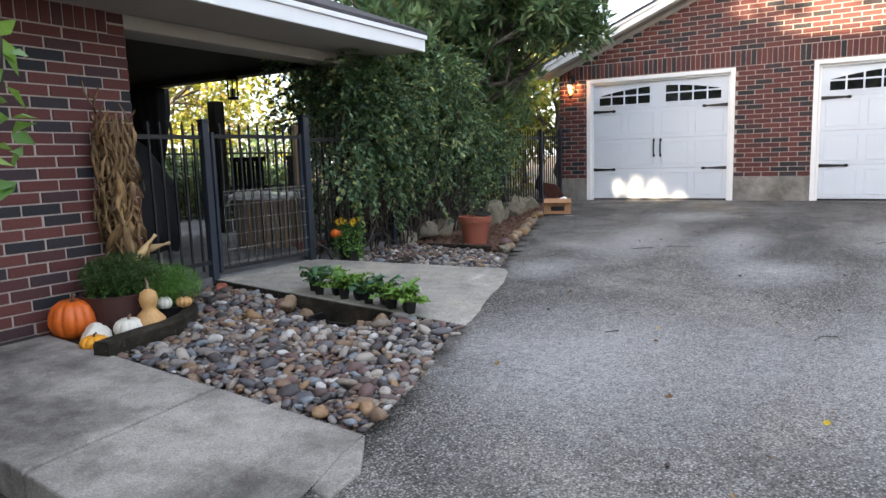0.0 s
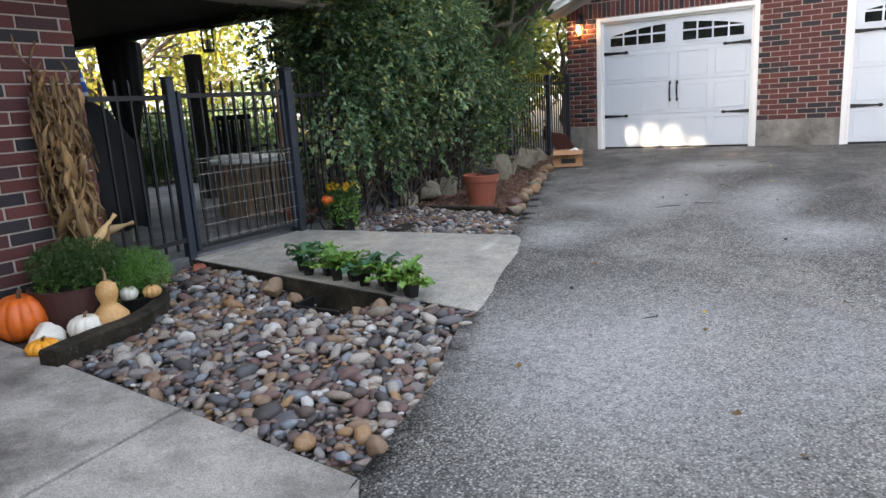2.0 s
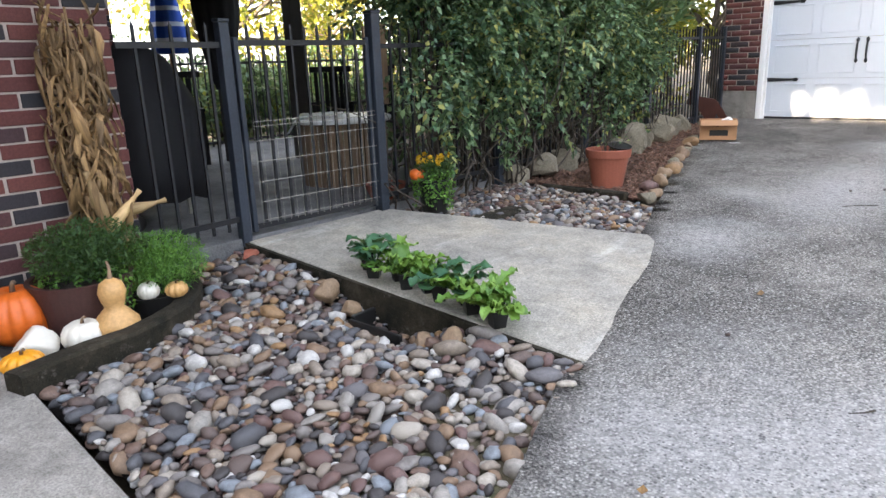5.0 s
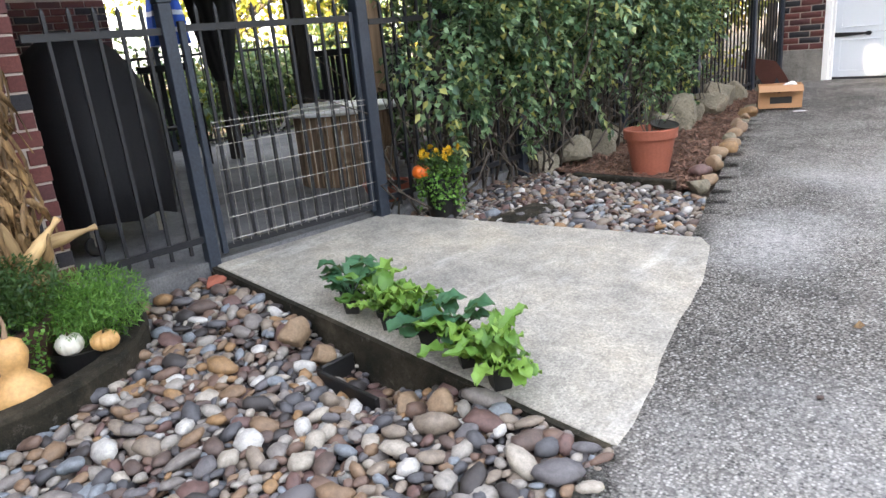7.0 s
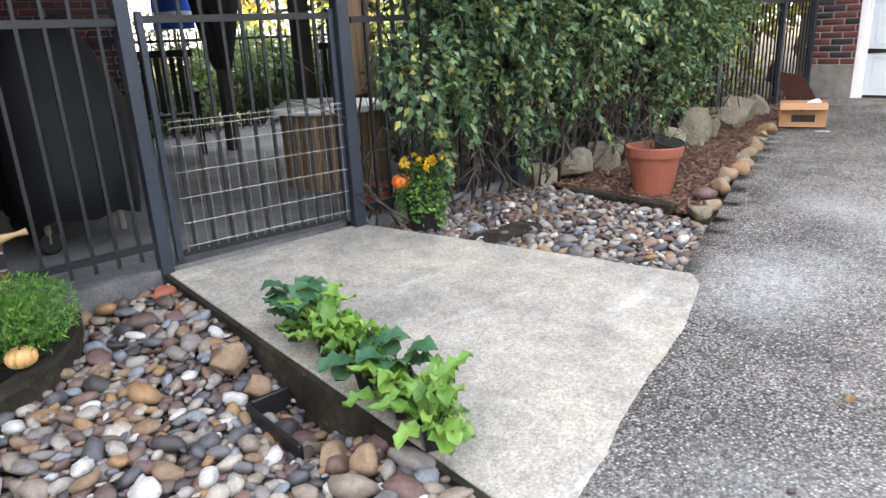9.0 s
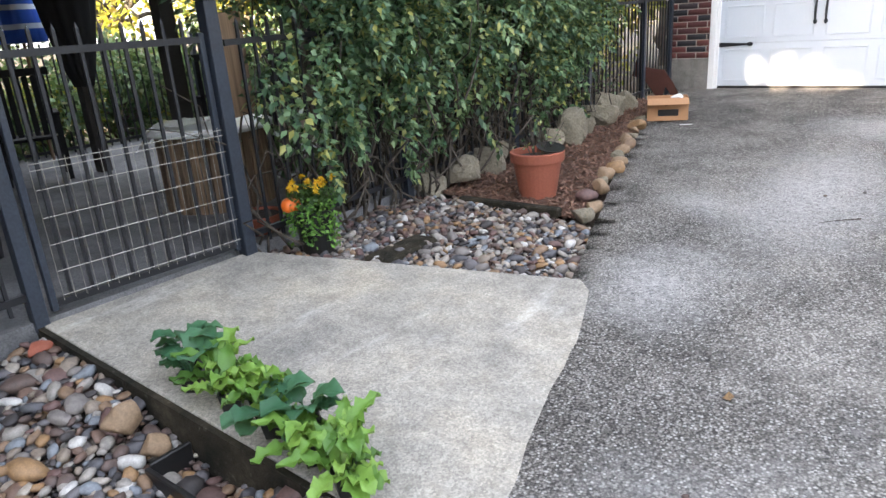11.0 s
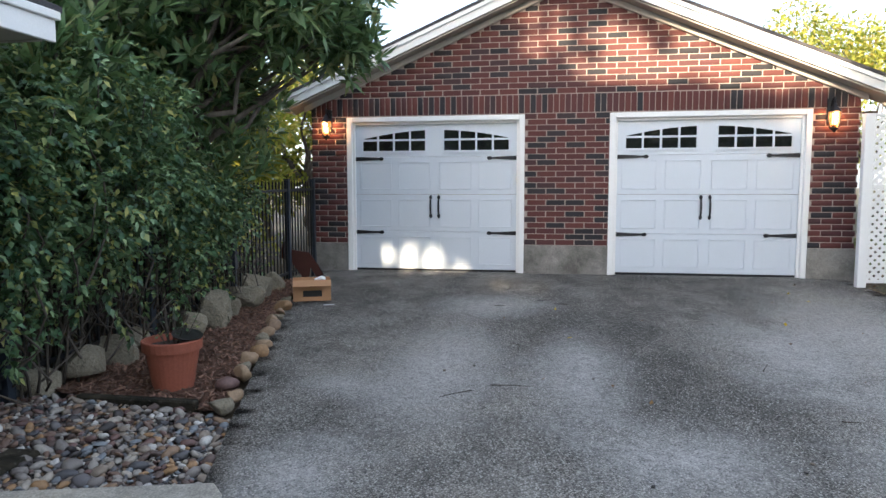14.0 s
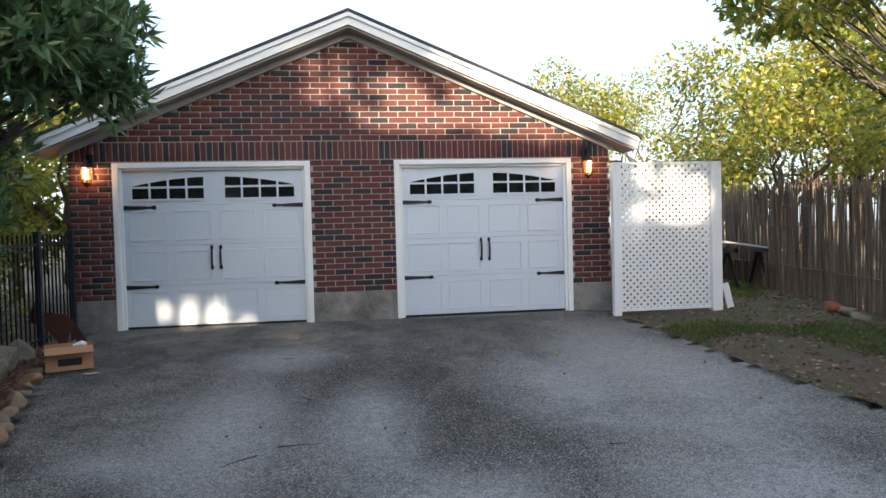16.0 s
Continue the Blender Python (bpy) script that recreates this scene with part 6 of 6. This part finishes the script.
def hanging_lantern():
    root = thing("hanging_lantern", "black metal lantern hanging from the porch beam", "lantern", (-5.76, 6.32, 2.94))
    part("base", lathe([(0.085, 0.0), (0.09, 0.015), (0.085, 0.03)], 4), IRON, root)
    part("roof", lathe([(0.115, 0.235), (0.11, 0.245), (0.05, 0.30), (0.02, 0.315), (0.01, 0.34)], 4), IRON, root)
    for k in range(4):
        a = math.pi / 2 * k
        part("bar", tube([(0.08 * math.cos(a), 0.08 * math.sin(a), 0.03), (0.08 * math.cos(a), 0.08 * math.sin(a), 0.24)], 0.008, 4), IRON, root)
        b = a + math.pi / 4
        part("bar", tube([(0.055 * math.cos(b), 0.055 * math.sin(b), 0.03), (0.055 * math.cos(b), 0.055 * math.sin(b), 0.24)], 0.006, 4), IRON, root)
    part("candle", lathe([(0.03, 0.03), (0.03, 0.13), (0.005, 0.14)], 10), WHITEPUMP, root, "pale candle")
    part("hook", tube([(0, 0, 0.33), (0, 0, 0.362)], 0.006, 5), IRON, root)


hanging_lantern()


def wind_chime():
    root = thing("wind_chime", "dark wind chime hanging from the porch beam", "wind chime", (-5.05, 6.55, 2.72))
    part("disc", lathe([(0.05, 0.30), (0.055, 0.31), (0.05, 0.32)], 12), IRON, root)
    for k in range(5):
        a = 6.28 * k / 5
        part("pipe", tube([(0.04 * math.cos(a), 0.04 * math.sin(a), 0.27), (0.04 * math.cos(a), 0.04 * math.sin(a), 0.02 * k)], 0.008, 6), IRON, root)
    part("cord", tube([(0, 0, 0.32), (0, 0, 0.36)], 0.003, 4), IRON, root)


wind_chime()


def drum_table():
    root = thing("round_table", "round table with a slatted drum base and pale rim", "table", (-5.2, 6.25, 1.195))
    part("tabletop", lathe([(0.40, 0.56), (0.46, 0.565), (0.46, 0.60), (0.44, 0.61), (0.30, 0.605)], 32), WHITE, root, "pale grey rim", True)
    for k in range(40):
        a = 6.28 * k / 40
        s = part("slat", boxes((-0.010, -0.026, 0.0, 0.010, 0.026, 0.56), bevel=0.002), WOOD, root)
        s.matrix_basis = pose(0.40 * math.cos(a), 0.40 * math.sin(a), 0, 0, 0, math.degrees(a))
    return root


drum_table()
cb = bmesh.new()
cg = {}
for i in range(15):
    for j in range(15):
        x, y = -0.26 + i * 0.037, -0.24 + j * 0.034
        rr_ = math.hypot(x + 0.1, y)
        cg[i, j] = cb.verts.new((x, y, 0.03 + 0.025 * noise.noise((x * 9, y * 9, 1)) + 0.02 * noise.noise((x * 20, y * 20, 4)) - max(0, (-0.14 - x)) * 1.3))
for i in range(14):
    for j in range(14):
        cb.faces.new((cg[i, j], cg[i + 1, j], cg[i + 1, j + 1], cg[i, j + 1]))
bmesh.ops.solidify(cb, geom=cb.faces[:], thickness=0.01)
solo("white_cloth", cb, WHITE, "crumpled white cloth on the round table", "cloth", smooth=True, at=pose(-5.34, 6.05, 1.80, 0, 0, 50))


def patio_chair(at, turn):
    root = thing("patio_chair", "dark slatted wooden patio armchair", "chair", at, "patio chairs", turn=turn)
    part("seat", boxes((-0.26, -0.25, 0.40, 0.26, 0.25, 0.43), bevel=0.004), CURTAIN, root)
    for k in range(7):
        part("back_slat", boxes((-0.24 + k * 0.07, 0.24, 0.45, -0.19 + k * 0.07, 0.26, 1.0), bevel=0.003), CURTAIN, root)
    part("top_rail", boxes((-0.28, 0.23, 1.001, 0.28, 0.27, 1.07), bevel=0.006), CURTAIN, root)
    for x in (-0.26, 0.26):
        part("arm", boxes((x - 0.035, -0.26, 0.62, x + 0.035, 0.27, 0.65), bevel=0.004), CURTAIN, root)
        for y in (-0.23, 0.24):
            part("leg", boxes((x - 0.025, y - 0.025, 0.0, x + 0.025, y + 0.025, 0.62)), CURTAIN, root)
    return root


chair = patio_chair((-6.9, 7.7, 1.195), 200)
copy_thing(chair, pose(-6.0, 7.9, 1.195, 0, 0, 160))
copy_thing(chair, pose(-7.9, 6.0, 1.195, 0, 0, 250))


def folded_umbrella():
    root = thing("patio_umbrella", "closed blue patio umbrella with white stripes", "umbrella", (-9.0, 6.6, 1.195))
    BLUE = Mat("blue_stripe_cloth", 0.85)
    w = BLUE.add("ShaderNodeTexWave", Scale=1.6, Distortion=0.6)
    w.wave_type, w.bands_direction = "BANDS", "Z"
    BLUE.link(BLUE.co, w.inputs["Vector"])
    BLUE = BLUE.colour(BLUE.ramp(w.outputs["Fac"], (0.0, (0.02, 0.08, 0.42)), (0.78, (0.02, 0.08, 0.42)), (0.86, (0.6, 0.65, 0.75)))).m
    part("pole", tube([(0, 0, 0), (0, 0, 2.5)], 0.02, 8), WOOD, root)
    bm, rings = bmesh.new(), []
    for z, rad in ((1.30, 0.20), (1.6, 0.19), (2.0, 0.13), (2.3, 0.07), (2.42, 0.03)):
        ring = [bm.verts.new((rad * (1 + 0.25 * math.sin(i * 2)) * math.cos(2 * math.pi * i / 24), rad * (1 + 0.25 * math.sin(i * 2)) * math.sin(2 * math.pi * i / 24), z)) for i in range(24)]
        rings.append(ring)
    for a, b in zip(rings, rings[1:]):
        for i in range(24):
            bm.faces.new((a[i], a[(i + 1) % 24], b[(i + 1) % 24], b[i]))
    bm.faces.new(rings[0][::-1]), bm.faces.new(rings[-1])
    part("canopy", bm, BLUE, root, "blue and white striped cloth", True)


folded_umbrella()
shrub_rng = np.random.default_rng(121)
for k, (x, y, s) in enumerate(((-10.3, 7.2, 0.7), (-10.4, 8.2, 0.8), (-10.3, 10.0, 0.75), (-10.6, 11.8, 0.9), (-7.2, 13.5, 0.8), (-5.6, 13.6, 0.7), (-6.2, 12.0, 0.6))):
    sh = thing("shrub", "sunlit yellow-green garden shrub behind the fence", "shrub", (x, y, 1.05), "garden shrubs")
    cl = [(shrub_rng.normal() * s * 0.5, shrub_rng.normal() * s * 0.5, s * shrub_rng.uniform(0.3, 1.3), s * shrub_rng.uniform(0.3, 0.5), 0.8) for _ in range(9)]
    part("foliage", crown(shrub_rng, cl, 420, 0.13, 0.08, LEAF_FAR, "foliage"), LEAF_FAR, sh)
    bm = bmesh.new()
    for c in cl:
        tube([(0, 0, -0.1), (c[0] * 0.5, c[1] * 0.5, c[2] * 0.5), c[:3]], [0.02, 0.014, 0.006], 5, bm)
    part("stem", bm, TWIG, sh)
# an overhanging bough at the drive's far side and the leaf sprig by the walk
bough_rng = np.random.default_rng(131)
bough = [(bough_rng.uniform(6.6, 11.5), bough_rng.uniform(9.0, 13.0), bough_rng.uniform(3.6, 6.2), bough_rng.uniform(0.4, 0.8), 0.7) for _ in range(34)]
bough += [(bough_rng.uniform(3.5, 7.0), bough_rng.uniform(8.6, 11.2), bough_rng.uniform(4.5, 5.7), bough_rng.uniform(0.25, 0.5), 0.6) for _ in range(34)]
tree("pecan_tree", "yellowing broadleaf tree in sun-brightened leaf colour leaning over the reed fence", (9.2, 11.2, 1.2), 4.2, bough, LEAF_FAR, 0.09, 800, 0.13, 0.08, bough_rng)
sprig = thing("shrub_sprig", "pale green leafy sprig beside the front walk", "shrub", (-1.88, 1.95, 1.02))
stem_pts = [(-0.9, -0.35, -0.15), (-0.7, -0.30, 0.6), (-0.4, -0.25, 1.1), (0.0, -0.2, 1.45), (0.03, -0.2, 1.6)]
part("stem", tube(stem_pts, [0.012, 0.01, 0.008, 0.006, 0.004], 6), TWIG, sprig)
SP = np.array([[0.02, -0.2, z] for z in np.linspace(1.1, 1.6, 10)])
part("foliage", leaf_mesh("foliage", np.repeat(SP, 2, 0), bough_rng.normal(size=(20, 3)), 0.11, 0.055, LEAF_LETTUCE, bough_rng), LEAF_LETTUCE, sprig)

solo("apron_piece", slab_from([(-1.112, 2.70), (-1.04, 2.60), (-0.92, 2.42), (-0.90, 2.20), (-1.01, 2.23), (-1.09, 2.5)], lambda x, y: drive_z(x, y) + 0.012, 0.08), WALK, "cracked broken concrete corner beside the walk", "concrete", kind="structure")
for x, y, s in ((-2.45, 1.60, 0.09), (-2.28, 1.52, 0.08), (-2.12, 1.58, 0.10), (-1.95, 1.48, 0.08), (-2.35, 1.36, 0.09), (-1.78, 1.55, 0.07), (-2.6, 1.45, 0.08)):
    solo("cobble", rock(r, s, 0.7, 4, 0.5), PEBBLE, "rounded grey cobble below the walk edge", "stone", "large cobbles", smooth=True, at=pose(x, y, yard_z(x, y) + s * 0.35, 0, 0, r.uniform(0, 360)))

# leaf litter in the side yard, and twigs and pale grit on the drive
lx, ly = r.uniform(3.3, 6.6, 5200), r.uniform(5.0, 18.0, 5200)
LP = np.stack([lx, ly, [yard_z(a, b) + 0.012 for a, b in zip(lx, ly)]], 1)
LW = r.normal(size=LP.shape) * np.array([1, 1, 0.25])
LITTER = leaf_material("leaf_litter", (0.07, 0.04, 0.02), (0.17, 0.11, 0.055), (0.30, 0.22, 0.11), None, 0.8, 0.1)
solo("leaf_litter", leaf_mesh("leaf_litter", LP, LW, 0.06, 0.035, LITTER, r, 0.05), LITTER, "dry brown leaves scattered over the soil", "leaves", kind="stuff")
for k in range(16):
    x, y = r.uniform(-1.2, 3.0), r.uniform(3.5, 12.0)
    L = r.uniform(0.05, 0.14)
    solo("twig", tube([(-L, 0, 0.004), (0, r.normal() * 0.012, 0.007), (L, 0, 0.004)], [0.004, 0.003, 0.002], 5), TWIG, "short dark twig on the driveway", "twig", "fallen twigs", at=pose(x, y, drive_z(x, y) + 0.006, 0, 0, r.uniform(0, 360)))
for k in range(22):
    x, y = r.uniform(-1.6, 3.0), r.uniform(2.5, 12.0)
    ob = solo("stray_pebble", PEBBLE_SHAPES[k % 12], PEBBLE, "small pale stray pebble on the driveway", "pebble", "stray pebbles", at=pose(x, y, drive_z(x, y) + 0.010, 0, 0, r.uniform(0, 360)) @ Matrix.Diagonal((0.013, 0.013, 0.013, 1)))


# ---- shrubs in the shade of the yard ----
def shrub(seed, x, y, high, wide, per):
    q = np.random.default_rng(seed)
    cl = [(x + q.normal() * wide * 0.4, y + q.normal() * wide * 0.4, 1.12 + high * q.uniform(0.15, 0.85), wide * q.uniform(0.25, 0.42), 0.9) for _ in range(11)]
    tree("shrub", "dense dark green shrub behind the iron fence", (x, y, 1.05), high * 0.7, cl, LEAF_TREE, 0.03, per, 0.13, 0.07, q)


for i in range(5):
    shrub(300 + i, -5.25 + 0.12 * math.sin(i * 2.1), 6.9 + i * 1.25, 0.95, 0.75, 330)
for i in range(3, 6):
    shrub(310 + i, -10.6 + 0.3 * math.sin(i * 1.7), 2.6 + i * 1.75, 1.45 + 0.2 * math.sin(i * 2.9), 1.3, 900)
for i in range(3, 7):
    shrub(330 + i, -9.95 + 0.12 * math.sin(i * 2.3), 3.4 + i * 1.2, 1.12 + 0.15 * math.sin(i * 1.9), 0.95, 1700)


# ---- bricks ----
def brick_mesh(L, H, D):
    bm = bmesh.new()
    box(bm, -L / 2, -0.004, -H / 2, L / 2, D - 0.004, H / 2, bevel=0.003)
    return mesh_of(bm, "brick", BRICK)


BR_L, BR_H, JOINT = 0.2547, 0.0692, 0.0105


def lay(root, rows, near, limit=295):
    """Bricks as (centre, length, height, turn); the nearest are pieces of their own."""
    q = np.random.default_rng(5)
    shapes = {}
    out = []
    for c, L, H, turn in rows:
        if L < 0.025:
            continue
        key = (round(L, 2), round(H, 3))
        if key not in shapes:
            shapes[key] = brick_mesh(key[0], key[1], 0.03)
        out.append((shapes[key], Matrix.Translation(Vector(c)) @ pose(0, q.normal() * 0.0012, 0, q.normal() * 0.25, q.normal() * 0.2, turn + q.normal() * 0.3)))
    out.sort(key=lambda e: (e[1].translation - near).length)
    for me, m in out[:limit]:
        part("brick", me, BRICK, root).matrix_basis = m
    if out[limit:]:
        tagged(part("brick_rest", joined("brick_rest", out[limit:], BRICK, False), BRICK, root), kind="stuff")


def spans(u0, u1, course, phase=0.0):
    """The bricks of one course between u0 and u1, in running bond."""
    step = BR_L + JOINT
    u = math.floor(u0 / step) * step + (step / 2 if course % 2 else 0) - step + phase
    while u < u1:
        a, b = max(u, u0), min(u + BR_L, u1)
        if b - a > 0.03:
            yield (a + b) / 2, b - a
        u += step


rows = []
STEP = BR_H + JOINT
n = 23
step_z = (3.522 - 1.689) / n
for k in range(n):
    z = 1.689 + (k + 0.5) * step_z
    for u0, u1 in ((GX0, DOOR_L[0] - 0.004), (DOOR_L[1] + 0.004, DOOR_R[0] - 0.004), (DOOR_R[1] + 0.004, GX1)):
        rows += [((u, GY, z), L, BR_H, 0) for u, L in spans(u0, u1, k)]
# the soldier course across the front
u = GX0
while u < GX1:
    rows.append(((u + 0.034, GY, 3.652), 0.0685, 0.248, 0))
    u += 0.0797
k = 0
while True:
    z = 3.785 + (k + 0.5) * STEP
    half = (PEAKZ - 0.24 - z - BR_H * 0.5) / PITCH
    if half < 0.06:
        break
    rows += [((u, GY, z), L, BR_H, 0) for u, L in spans(max(GX0, PEAKX - half), min(GX1, PEAKX + half), k)]
    k += 1
lay(garage, rows, Vector((-0.4, GY, 2.4)))
rows = []
k = 0
while 0.98 + (k + 1) * STEP < 3.14:
    z = 0.98 + (k + 0.5) * STEP
    rows += [((HX, u, z), L, BR_H, 90) for u, L in spans(-2.0, HY, k, 0.06)]
    rows += [((u, HY, z), L, BR_H, 180) for u, L in spans(-7.5, HX - 0.034, k, 0.13)]
    k += 1
top = 0.98 + k * STEP
u = -2.0
while u < HY - 0.14:
    rows.append(((HX, u + 0.034, top + 0.083), 0.0655, 0.150, 90))
    u += 0.0797
rows.append(((HX, HY - 0.07, top + 0.034), 0.13, BR_H, 90))
rows.append(((HX, HY - 0.07, top + 0.120), 0.13, BR_H, 90))
lay(house, rows, Vector((HX, 3.2, 2.1)))
rows = []
for k in range(25):
    rows += [((-9.6, u, 1.1 + (k + 0.5) * STEP), L, BR_H, 90) for u, L in spans(HY + 0.01, 6.15, k, 0.1)]
lay(wing, rows, Vector((-9.6, 5.4, 2.6)), 150)
